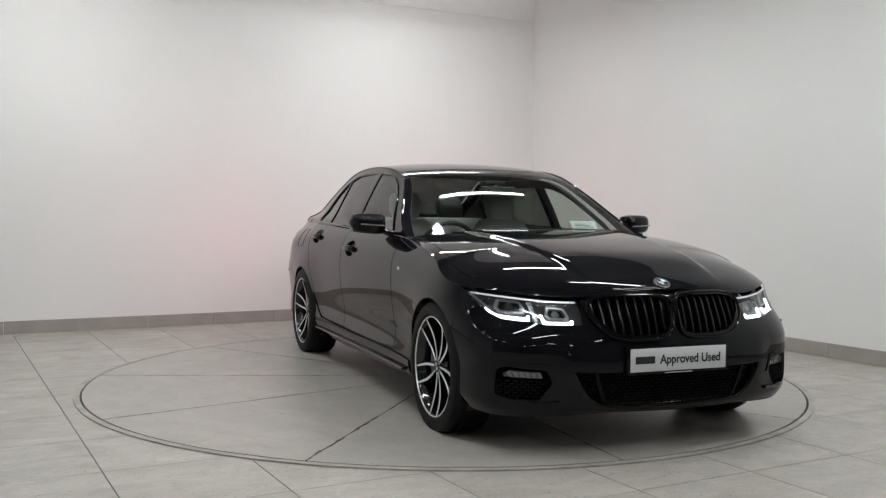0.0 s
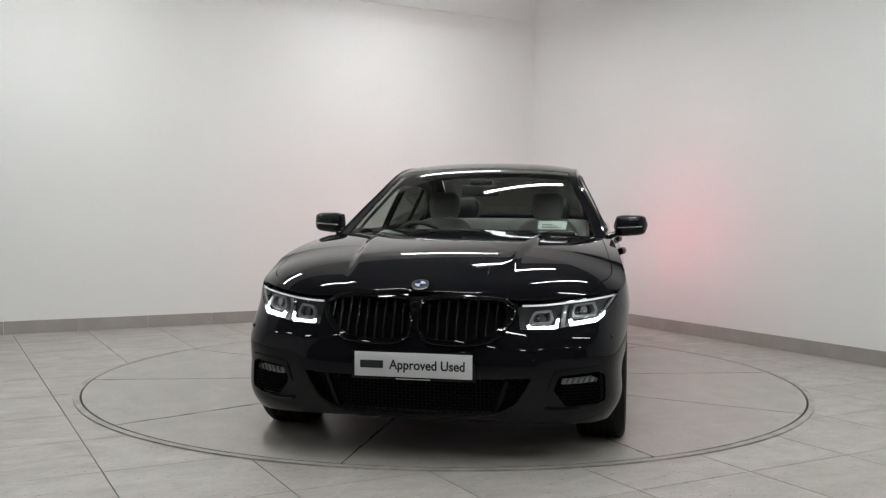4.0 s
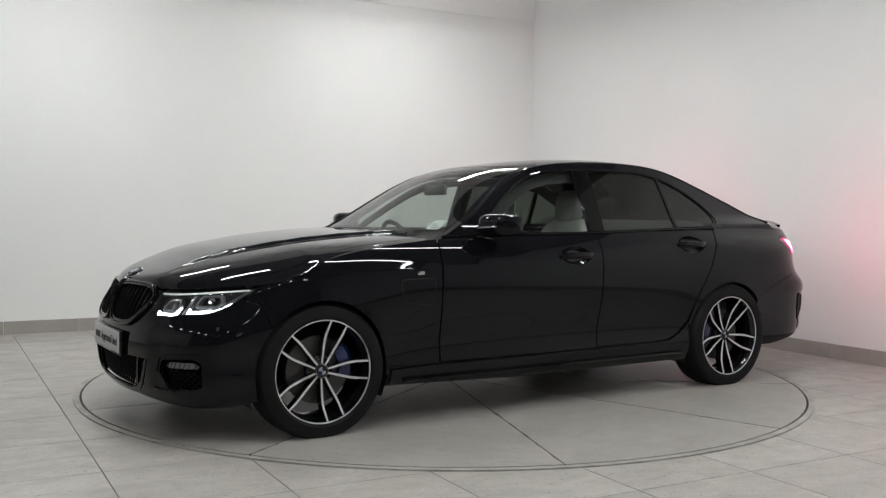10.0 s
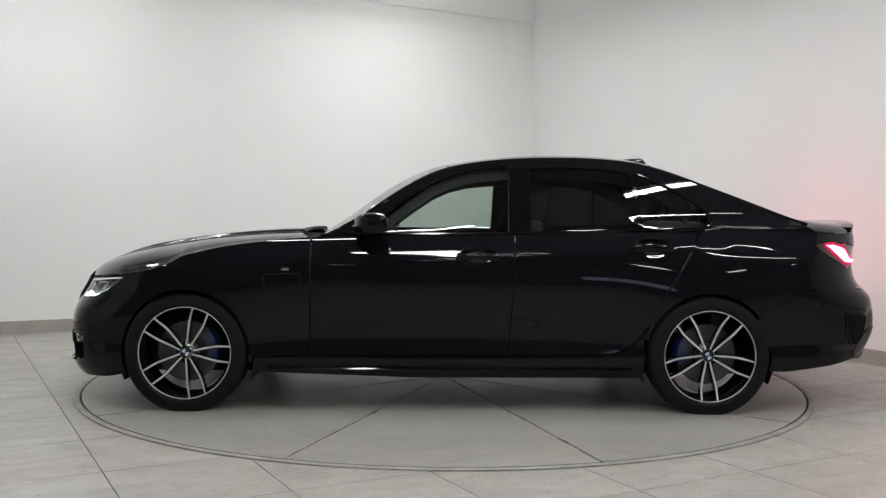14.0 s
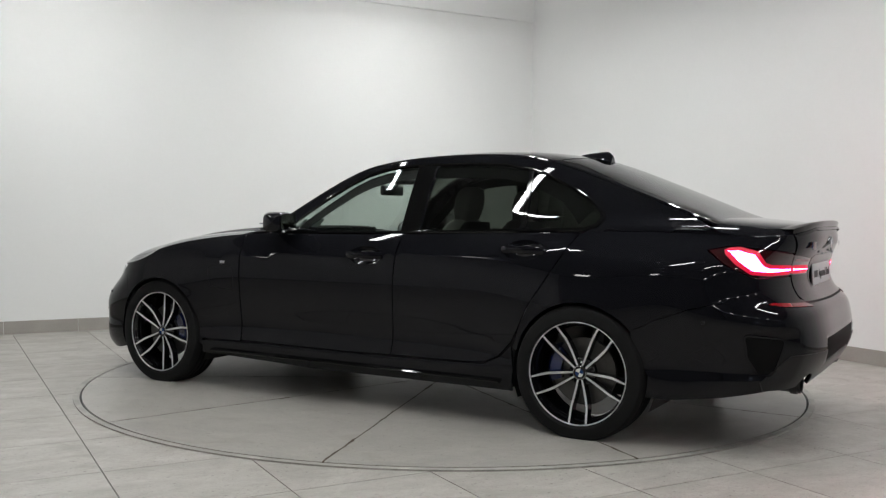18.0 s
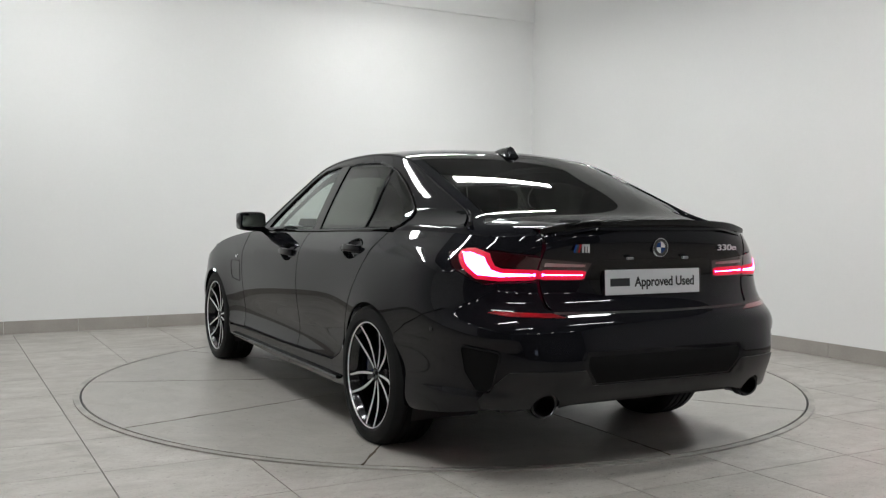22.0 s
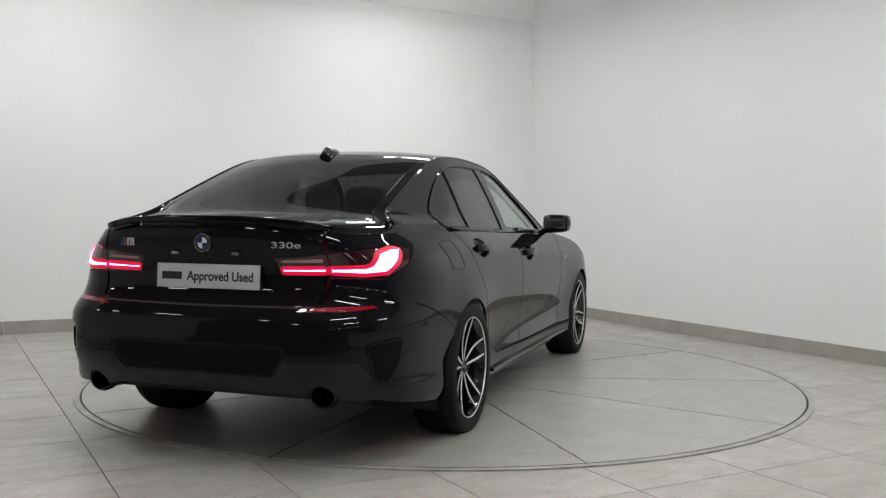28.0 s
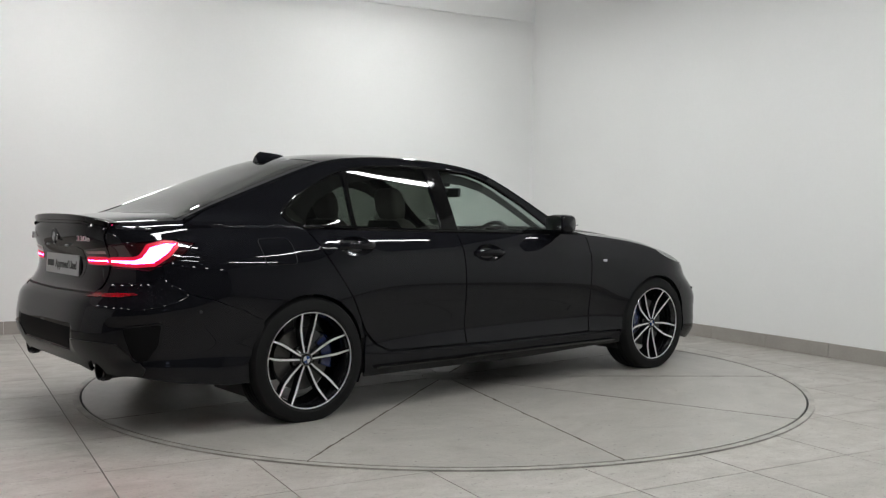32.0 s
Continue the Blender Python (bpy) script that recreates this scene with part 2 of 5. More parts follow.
def slab_sector(r0, r1, a0, a1, z0, z1, rnd):
    """A sector of stone whose straight sides are worn and chipped unevenly along the joint."""
    def flank(a, turn):
        pts, n = [], 60
        chip = 0.0
        for i in range(n + 1):
            r = r0 + (r1 - r0) * i / n
            chip = max(chip * rnd.uniform(0.0, 0.8), rnd.uniform(0.003, 0.009) if rnd.random() < 0.16 else 0.0)
            g = 0.0029 + rnd.uniform(0, 0.0018) + chip
            pts.append((r * math.cos(a) - turn * g * math.sin(a), r * math.sin(a) + turn * g * math.cos(a)))
        return pts
    rim = [(r1 * math.cos(a), r1 * math.sin(a)) for a in (a0 + (a1 - a0) * k / 24 for k in range(1, 24))]
    hub = [(r0 * math.cos(a), r0 * math.sin(a)) for a in (a1 + (a0 - a1) * k / 6 for k in range(1, 6))]
    loop = flank(a0, 1) + rim + flank(a1, -1)[::-1] + hub
    bm = bmesh.new()
    low, high = [[bm.verts.new((x, y, z)) for x, y in loop] for z in (z0, z1)]
    n = len(loop)
    for i in range(n):
        bm.faces.new((low[i], low[(i + 1) % n], high[(i + 1) % n], high[i]))
    bm.faces.new(high), bm.faces.new(low[::-1])
    return bm


bm = bmesh.new()
ring_sector(bm, 0.02, R_DISC - 0.012, 0, 2 * math.pi, FLOOR_Z - 0.002, -0.0016, 96)
part("bed", bm, M_RUST, turntable)
chance = random.Random(5)
bm = bmesh.new()
ring_sector(bm, 0.004, 0.146, 0, 2 * math.pi, -0.006, -0.0002, 48)
part("hub_plate", bm, M_METAL, turntable)
for k in range(10):
    ob = part("slab", slab_sector(0.15, R_DISC - 0.006, radians(71), radians(107), -0.006, 0.0, chance), M_SLAB, turntable, "", 0.0)
    ob.matrix_basis = pose(0, 0, 0, 0, 0, 36 * k)
trim = tagged(new("turntable_ring"), "thin pale worn ring set in the floor round the turntable", "trim", kind="structure")
bm = bmesh.new()
ring_sector(bm, R_DISC + 0.007, R_TRIM, 0, 2 * math.pi, FLOOR_Z - 0.002, 0.0, 128)
part("ring", bm, M_METAL, trim)
bm = bmesh.new()
ring_sector(bm, R_DISC - 0.02, R_DISC + 0.012, 0, 2 * math.pi, FLOOR_Z - 0.003, FLOOR_Z + 0.001, 128)
part("gap", bm, M_SLOT, trim)

# ---- car: surfaces ----
# Car axes: x forwards, y to its left, z up, the origin midway between the axles on the ground.
OFF = (-0.002, 0.2675)      # the car stands a little aside of the turntable's axis


def spline(xs, ys):
    """Natural cubic curve through a few knots; straight beyond its ends."""
    xs, ys = np.array(xs, float), np.array(ys, float)
    if xs[0] > xs[-1]:
        xs, ys = xs[::-1], ys[::-1]
    n, h = len(xs), np.diff(xs)
    a, r = np.eye(n), np.zeros(n)
    for i in range(1, n - 1):
        a[i, i - 1:i + 2] = h[i - 1], 2 * (h[i - 1] + h[i]), h[i]
        r[i] = 6 * ((ys[i + 1] - ys[i]) / h[i] - (ys[i] - ys[i - 1]) / h[i - 1])
    k = np.linalg.solve(a, r)

    def f(x):
        x = np.asarray(x, float)
        xc = np.clip(x, xs[0], xs[-1])
        i = np.clip(np.searchsorted(xs, xc) - 1, 0, n - 2)
        u, v = xc - xs[i], xs[i + 1] - xc
        y = (k[i] * v ** 3 + k[i + 1] * u ** 3) / (6 * h[i]) + (ys[i] / h[i] - k[i] * h[i] / 6) * v + (ys[i + 1] / h[i] - k[i + 1] * h[i] / 6) * u
        s0 = (ys[1] - ys[0]) / h[0] - h[0] * k[1] / 6
        s1 = (ys[-1] - ys[-2]) / h[-1] + h[-1] * k[-2] / 6
        return y + np.minimum(x - xs[0], 0) * s0 + np.maximum(x - xs[-1], 0) * s1
    return f


def ramp(x, a, b):
    t = np.clip((np.asarray(x, float) - a) / (b - a), 0, 1)
    return t * t * (3 - 2 * t)


# half width by height, nose and tail by height
WIDTH = spline((0.17, 0.24, 0.30, 0.37, 0.47, 0.60, 0.72, 0.80, 0.86, 0.91, 0.95, 0.98, 1.03),
               (0.835, 0.868, 0.874, 0.868, 0.872, 0.886, 0.892, 0.884, 0.869, 0.848, 0.822, 0.797, 0.757))
NOSE = spline((0.15, 0.20, 0.28, 0.38, 0.48, 0.58, 0.66, 0.71, 0.76), (2.14, 2.185, 2.21, 2.222, 2.217, 2.20, 2.175, 2.145, 2.085))
TAIL = spline((0.22, 0.32, 0.43, 0.52, 0.60, 0.655, 0.70, 0.76, 0.82, 0.89, 0.955, 1.00, 1.05),
              (-2.365, -2.425, -2.484, -2.49, -2.475, -2.455, -2.413, -2.380, -2.374, -2.392, -2.420, -2.420, -2.404))
XA, XB, AXLE, HUB_Z = 1.45, -1.70, 1.4255, 0.316


def half_width(x, z):
    flare = np.exp(-((np.abs(x) - AXLE) / 0.36) ** 2) * np.exp(-((z - 0.56) / 0.20) ** 2)
    waist = np.exp(-((x - 0.1) / 0.8) ** 2) * np.exp(-((z - 0.42) / 0.10) ** 2)
    crease = 0.007 * np.exp(-np.abs(z - 0.815 - 0.045 * (0.6 - x)) / 0.035) * ramp(x, 1.35, 0.9) * ramp(x, -2.1, -1.5)
    draw = 0.042 * ramp(x, -1.2, -2.0) * ramp(z, 0.84, 0.98)
    near = np.exp(-((np.abs(x) - AXLE) / 0.42) ** 2) * ramp(z, 0.62, 0.44)
    return WIDTH(z) + np.where(x > 0, 0.024, 0.012) * near + 0.032 * flare - 0.012 * waist + crease - draw


def corner_table(n, m, length, w):
    """Turn along a rounded corner as a function of the way round it."""
    phi = np.linspace(0, 1, 4001)
    phi = (phi * phi * (3 - 2 * phi)) * math.pi / 2
    x, y = length * np.sin(phi) ** (2 / n), w * np.cos(phi) ** (2 / m)
    s = np.concatenate(([0], np.cumsum(np.hypot(np.diff(x), np.diff(y)))))
    return s, phi


S_F, PHI_F = corner_table(4.0, 1.8, 0.75, 0.89)
S_R, PHI_R = corner_table(3.0, 4.0, 0.75, 0.87)
P_FRONT, P_REAR = XA + S_F[-1], XB - S_R[-1]


def plan(z):
    """Roundness of the front corners seen from above, along and across: squarer at the bumper, swept back at the lamps."""
    k = ramp(z, 0.68, 0.45)
    return 3.4 + 2.6 * k, 1.5 + 0.5 * k


def tail_plan(z):
    """Exponents of the rear corners, along and across: squarer at the bumper."""
    k = ramp(z, 0.71, 0.60)
    return 2 / 3 - 0.06 * k, 0.5 - 0.09 * k


def body_at(p, z):
    """Lower body: p runs along the left side (there it is x) and round both corners to the middle of nose and tail."""
    p, z = np.asarray(p, float), np.asarray(z, float)
    ff = np.interp(p - XA, S_F, PHI_F)
    fr = np.interp(XB - p, S_R, PHI_R)
    along, across = plan(z)
    back, wide = tail_plan(z)
    x = np.where(p > XA, XA + (NOSE(z) - XA) * np.sin(ff) ** (2 / along), np.where(p < XB, XB - (XB - TAIL(z)) * np.sin(fr) ** back, p))
    y = half_width(x, z) * np.where(p > XA, np.cos(ff) ** (2 / across), np.where(p < XB, np.cos(fr) ** wide, 1.0))
    # pressed-in fields: round the fog lamps in front, the middle and the vents behind
    fog = 0.012 * ramp(z, 0.56, 0.42) * ramp(z, 0.22, 0.29) * ramp(y, 0.50, 0.62) * ramp(y, 0.86, 0.78)
    mid = 0.006 * ramp(z, 0.535, 0.51) * ramp(z, 0.385, 0.41) * ramp(y, 0.44, 0.40) + 0.020 * ramp(z, 0.58, 0.54) * ramp(z, 0.34, 0.38) * ramp(y, 0.66, 0.73)
    x = x - np.where(p > XA, fog, 0) + np.where(p < XB, mid, 0)
    return np.stack([x, y, z + 0 * x], -1)


def p_side(x, z):
    """The p of a point of the flank, given by x."""
    if x > XA:
        return XA + float(np.interp(math.asin(min(1, (x - XA) / (float(NOSE(z)) - XA)) ** (float(plan(z)[0]) / 2)), PHI_F, S_F))
    if x < XB:
        return XB - float(np.interp(math.asin(min(1, ((XB - x) / (XB - float(TAIL(z)))) ** (1 / float(tail_plan(z)[0])))), PHI_R, S_R))
    return x


def p_nose(y, z):
    return XA + float(np.interp(math.acos(min(1, y / float(WIDTH(z))) ** (float(plan(z)[1]) / 2)), PHI_F, S_F))


def p_tail(y, z):
    return XB - float(np.interp(math.acos(min(1, y / float(WIDTH(z))) ** (1 / float(tail_plan(z)[1]))), PHI_R, S_R))


# height of the shoulder line, along p
EDGE = spline((P_REAR, P_REAR + 0.45, P_REAR + 0.8, -2.0, -1.5, -0.9, -0.2, 0.4, 0.75, 1.05, 1.4, 1.7, 1.95, 2.1, 2.25, P_FRONT - 0.40, P_FRONT - 0.2, P_FRONT),
              (1.032, 1.022, 0.99, 0.998, 1.002, 0.985, 0.966, 0.958, 0.948, 0.918, 0.853, 0.763, 0.729, 0.712, 0.700, 0.704, 0.717, 0.724))
_ps = np.linspace(P_REAR, P_FRONT, 900)
_ed = body_at(_ps, EDGE(_ps))
_o = np.argsort(_ed[:, 0])
EDGE_X, EDGE_Y, EDGE_Z = _ed[_o, 0], _ed[_o, 1], _ed[_o, 2]
BONNET = spline((2.16, 2.08, 1.98, 1.82, 1.6, 1.4, 1.2, 1.0, 0.85, 0.7), (0.724, 0.768, 0.806, 0.856, 0.902, 0.931, 0.953, 0.968, 0.974, 0.976))
DECK = spline((-1.8, -1.95, -2.05, -2.15, -2.25, -2.36, -2.46), (1.096, 1.084, 1.075, 1.066, 1.057, 1.050, 1.044))


def top_at(x, y):
    """Bonnet and boot lid: a crowned sheet between the shoulder lines."""
    x, y = np.asarray(x, float), np.asarray(y, float)
    ye, ze = np.interp(x, EDGE_X, EDGE_Y), np.interp(x, EDGE_X, EDGE_Z)
    q = np.clip(np.abs(y) / np.maximum(ye, 1e-3), 0, 1)
    zc = np.where(x > 0, BONNET(x), DECK(x))
    fall = np.where(x > 0, 0.30 * q ** 2 + 0.70 * q ** 6, 0.20 * q ** 2 + 0.80 * q ** 8)
    z = zc + (np.minimum(ze, zc) - zc) * fall
    dome = np.where(x > 0, 0.017 * ramp(np.abs(y), 0.465 + 0.11 * (1.2 - x), 0.425 + 0.11 * (1.2 - x)) * ramp(x, 2.1, 1.7), 0)
    return np.stack([x, y, z + dome], -1)


GLASS_Y = spline((0.93, 0.98, 1.09, 1.25, 1.34, 1.40), (0.800, 0.782, 0.735, 0.655, 0.604, 0.565))


def cabin_y(x, z):
    rear = 0.114 * np.log1p(np.exp((-x - 1.0) / 0.12)) * 0.12 * ramp(z, 0.985, 1.10)
    front = 0.04 * ramp(x, -0.3, 0.4) * ramp(z, 0.98, 1.36)
    edge = np.interp(x, EDGE_X, EDGE_Y) - 0.004
    y = GLASS_Y(z) - rear - front
    return np.where(np.asarray(x) < -1.2, np.minimum(y, edge), y)


def cabin_at(x, z):
    """Upper flank with the side windows."""
    x, z = np.asarray(x, float), np.asarray(z, float)
    return np.stack([x, cabin_y(x, z), z], -1)


RX = (0.72, 0.525, 0.375, 0.23, 0.085, -0.06, -0.30, -0.65, -1.0, -1.22, -1.41, -1.63, -1.85, -2.04, -2.20)
RZ = (0.935, 1.04, 1.14, 1.235, 1.31, 1.354, 1.387, 1.402, 1.385, 1.338, 1.272, 1.190, 1.106, 1.036, 1.002)
CX = (0.83, 0.628, 0.468, 0.308, 0.145, -0.02, -0.30, -0.65, -1.03, -1.28, -1.47, -1.68, -1.88, -2.05, -2.21)
CZ = (0.915, 1.045, 1.16, 1.265, 1.345, 1.388, 1.426, 1.444, 1.427, 1.374, 1.304, 1.220, 1.134, 1.074, 1.060)
T_N = range(15)
F_RX, F_RZ, F_CX, F_CZ = (spline(T_N, v) for v in (RX, RZ, CX, CZ))
T_U, Q_U = 0.2, 0.6


def roof_at(a, b):
    """Windscreen, roof and rear window: a counts knots from the bonnet to the boot, b runs across from rail to rail."""
    t, q = np.asarray(a, float) / T_U, np.asarray(b, float) / Q_U
    xr, zr = F_RX(t), F_RZ(t)
    yr = cabin_y(xr, zr)
    x = F_CX(t) + (xr - F_CX(t)) * q ** 2
    z = F_CZ(t) + (zr - F_CZ(t)) * (0.75 * np.abs(q) ** 2.2 + 0.25 * np.abs(q) ** 7)
    y = yr * q
    # the rear pillar runs out into the boot lid's shoulder
    meet = ramp(t, 11.6, 13.6) * ramp(np.abs(q), 0.80, 0.90)
    z = z + (top_at(x, y)[..., 2] + 0.002 * ramp(t, 13.9, 13.2) - z) * meet
    return np.stack([x, y, z], -1)


# ---- car: panels cut out of these surfaces ----
def fine(points, step=0.02, closed=True):
    """The outline with points set at most step apart."""
    out = []
    n = len(points)
    for i in range(n if closed else n - 1):
        (a, b), (c, d) = points[i], points[(i + 1) % n]
        k = max(1, int(math.hypot(c - a, d - b) / step))
        out += [(a + (c - a) * j / k, b + (d - b) * j / k) for j in range(k)]
    return out if closed else out + [points[-1]]


def rounded(points, r):
    """The outline with its corners rounded off."""
    out = []
    n = len(points)
    for i in range(n):
        p, c, q = Vector(points[i - 1]), Vector(points[i]), Vector(points[(i + 1) % n])
        d = min(r, (p - c).length * 0.45, (q - c).length * 0.45)
        a, b = c + (p - c).normalized() * d, c + (q - c).normalized() * d
        out += [tuple(a * (1 - t) ** 2 + c * 2 * t * (1 - t) + b * t * t) for t in (0, 0.25, 0.5, 0.75, 1)]
    return out


def inside(px, py, poly):
    hit = np.zeros(len(px), bool)
    n = len(poly)
    for i in range(n):
        (x0, y0), (x1, y1) = poly[i], poly[(i + 1) % n]
        if y0 != y1:
            hit ^= ((y0 > py) != (y1 > py)) & (px < (x1 - x0) * (py - y0) / (y1 - y0) + x0)
    return hit


def shrink(poly, d):
    n = len(poly)
    area = sum(poly[i][0] * poly[(i + 1) % n][1] - poly[(i + 1) % n][0] * poly[i][1] for i in range(n))
    s = 1 if area > 0 else -1
    out = []
    for i in range(n):
        (ax, ay), (bx, by) = poly[i - 1], poly[(i + 1) % n]
        l = math.hypot(bx - ax, by - ay) or 1
        out.append((poly[i][0] - s * (by - ay) / l * d, poly[i][1] + s * (bx - ax) / l * d))
    return out


def sheet(at, outline, holes=(), step=0.03, depth=0.014, gap=0.0018, lift=0.0):
    """Points, normals and faces of a pressed panel with rounded, folded-in edges."""
    loops = [shrink(fine(outline, step * 0.7), gap)] + [fine(h, step * 0.7) for h in holes]
    lo, hi = np.min(loops[0], 0), np.max(loops[0], 0)
    gx, gy = np.meshgrid(np.arange(lo[0], hi[0], step), np.arange(lo[1], hi[1], step))
    gx, gy = gx.ravel(), gy.ravel()
    ok = inside(gx, gy, loops[0])
    for h in loops[1:]:
        ok &= ~inside(gx, gy, h)
    for lp in loops:
        a = np.array(lp)
        d = np.roll(a, -1, 0) - a
        l2 = np.maximum((d ** 2).sum(1), 1e-12)
        for i0 in range(0, len(gx), 2000):
            s = slice(i0, i0 + 2000)
            u = np.clip(((gx[s, None] - a[:, 0]) * d[:, 0] + (gy[s, None] - a[:, 1]) * d[:, 1]) / l2, 0, 1)
            dist = np.hypot(gx[s, None] - a[:, 0] - u * d[:, 0], gy[s, None] - a[:, 1] - u * d[:, 1]).min(1)
            ok[s] &= dist > step * 0.45
    flat = [Vector(p) for lp in loops for p in lp] + [Vector(p) for p in zip(gx[ok], gy[ok])]
    edges, start = [], 0
    for lp in loops:
        edges += [(start + i, start + (i + 1) % len(lp)) for i in range(len(lp))]
        start += len(lp)
    from mathutils.geometry import delaunay_2d_cdt
    vs, _, tris, _, _, _ = delaunay_2d_cdt(flat, edges, [], 0, 1e-6)
    v = np.array([tuple(q) for q in vs])
    tri = np.array([tuple(t) for t in tris if len(t) == 3])
    cen = v[tri].mean(1)
    keep = inside(cen[:, 0], cen[:, 1], loops[0])
    for h in loops[1:]:
        keep &= ~inside(cen[:, 0], cen[:, 1], h)
    tri = tri[keep]
    e = 2e-3
    du = at(v[:, 0] + e, v[:, 1]) - at(v[:, 0] - e, v[:, 1])
    dv = at(v[:, 0], v[:, 1] + e) - at(v[:, 0], v[:, 1] - e)
    nor = np.cross(du, dv)
    nor /= np.maximum(np.linalg.norm(nor, axis=1, keepdims=True), 1e-9)
    pos = at(v[:, 0], v[:, 1])
    middle = np.abs(pos[:, 1]) < 0.004
    pos[middle, 1] = 0.0
    nor[middle, 1] = 0.0
    if (nor * (pos - np.array([0, 0, 0.45]))).sum() < 0:
        nor = -nor
    pos = pos + nor * lift
    f = tri.tolist()
    g = np.cross(pos[tri[:, 1]] - pos[tri[:, 0]], pos[tri[:, 2]] - pos[tri[:, 0]])
    flip = (g * nor[tri[:, 0]]).sum(1) < 0
    f = [t[::-1] if k else t for t, k in zip(f, flip)]
    used = {}
    for t in f:
        for i in range(3):
            used[(t[i], t[(i + 1) % 3])] = 1
    border = [(a, b) for a, b in used if (b, a) not in used and not (middle[a] and middle[b])]
    out = {}
    for a, b in border:
        o = np.cross(pos[b] - pos[a], nor[a])
        for i in (a, b):
            out[i] = out.get(i, 0) + o
    P, N = list(pos), list(nor)
    ring = {}
    r = min(0.0018, depth * 0.4)
    for i, o in out.items():
        o = o / max(np.linalg.norm(o), 1e-9)
        ring[i] = (len(P), len(P) + 1)
        P += [pos[i] - nor[i] * r + o * r * 0.35, pos[i] - nor[i] * depth + o * r * 0.35]
        N += [o, o]
    for a, b in border:
        (a1, a2), (b1, b2) = ring[a], ring[b]
        f += [[b, a, a1, b1], [b1, a1, a2, b2]]
    return np.array(P), np.array(N), f


def to_mesh(name, P, N, F, mat):
    me = bpy.data.meshes.new(name)
    me.from_pydata((P + np.array([OFF[0], OFF[1], 0])).tolist(), [], F)
    me.polygons.foreach_set("use_smooth", [True] * len(me.polygons))
    me.normals_split_custom_set_from_vertices(N.tolist())
    me.materials.append(mat)
    return me


FLIP = np.array([1, -1, 1])


def mirrored(geo):
    P, N, F = geo
    return P * FLIP, N * FLIP, [f[::-1] for f in F]


def joined(*geos):
    P, N, F, k = [], [], [], 0
    for p, n, f in geos:
        P.append(p), N.append(n)
        F += [[i + k for i in t] for t in f]
        k += len(p)
    return np.concatenate(P), np.concatenate(N), F


def panel(name, geo, mat, parent, label=""):
    ob = new(name, to_mesh(name, *geo, mat))
    ob.parent = parent
    if label:
        ob["label"] = label
    return ob


def pair(name, geo, mat, parent, label=""):
    """The same part on the car's left and right."""
    return panel(name, geo, mat, parent, label), panel(name, mirrored(geo), mat, parent, label)


def side(points):
    return [(p_side(x, z), z) for x, z in points]


def nose(points):
    return [(p_nose(y, z), z) for y, z in points]


def tail(points):
    return [(p_tail(y, z), z) for y, z in points]


def arc(cx, cz, r, a0, a1, n=24):
    return [(cx + r * math.cos(radians(a0 + (a1 - a0) * i / n)), cz + r * math.sin(radians(a0 + (a1 - a0) * i / n))) for i in range(n + 1)]


def edge_line(p0, p1, n=30, drop=0.0):
    """Points along the shoulder line."""
    return [(p0 + (p1 - p0) * i / n, float(EDGE(p0 + (p1 - p0) * i / n)) - drop) for i in range(n + 1)]


# ---- car: materials ----
M_PAINT = material("gloss_black_paint", (0.0060, 0.0062, 0.0082), 0.025, spec=0.25)
M_TRIM = material("gloss_black_trim", (0.004, 0.004, 0.004), 0.05, spec=0.28)
M_SATIN = material("satin_dark_grey_plastic", (0.013, 0.0133, 0.0145), 0.30, bump=0.05, fine=300, spec=0.32)
M_RUBBER = material("black_tyre_rubber", (0.011, 0.011, 0.0113), 0.6, bump=0.15, fine=200, vary=0.15, spec=0.12)
M_BLACK = material("matt_black_plastic", (0.008, 0.008, 0.008), 0.6)
M_MESH = material("black_mesh_plastic", (0.006, 0.006, 0.0063), 0.65, spec=0.08)
M_VOID = material("black_hollow", (0.006, 0.006, 0.0062), 0.9, spec=0.05)
M_SLAT = material("black_slat_plastic", (0.006, 0.006, 0.0063), 0.22, spec=0.12)
M_RIM = material("gloss_black_alloy", (0.006, 0.006, 0.007), 0.15, coat=0.6)
M_CUT = material("machined_alloy", (0.82, 0.82, 0.83), 0.45, metal=0.85)
M_STEEL = material("brake_disc_steel", (0.10, 0.098, 0.095), 0.4, metal=1.0, vary=0.15, scale=20)
M_BLUE = material("blue_caliper_paint", (0.003, 0.011, 0.07), 0.25, coat=0.6)
M_CHROME = material("chrome", (0.7, 0.7, 0.72), 0.12, metal=1.0)
M_PLATE = material("white_plate", (0.62, 0.63, 0.65), 0.4, vary=0.03, scale=10)
M_INK = material("dark_print", (0.012, 0.013, 0.016), 0.5)
M_CLEAR = glassy("clear_glass", (0.72, 0.78, 0.75))
M_SIDEGLASS = glassy("green_tinted_glass", (0.66, 0.73, 0.69))
M_TINT = glassy("dark_privacy_glass", (0.105, 0.118, 0.102))
M_REARTINT = glassy("dark_rear_glass", (0.075, 0.076, 0.07))
M_LENS = glassy("clear_lamp_lens", (0.92, 0.93, 0.94))
M_SEAT = material("light_grey_leather", (0.33, 0.33, 0.31), 0.5, bump=0.1, fine=150, vary=0.05)
M_CABIN = material("dark_cabin_plastic", (0.014, 0.014, 0.015), 0.5)
M_LINER = material("dark_headliner", (0.018, 0.018, 0.018), 0.85)
M_DRL = glowing("white_lamp_glow", (0.90, 0.96, 1.0), 9.0)
M_BROW = glowing("silver_brow_glow", (0.90, 0.96, 1.0), 0.22)
M_LAMPIN = material("lamp_silver_reflector", (0.27, 0.28, 0.295), 0.3, metal=0.8)
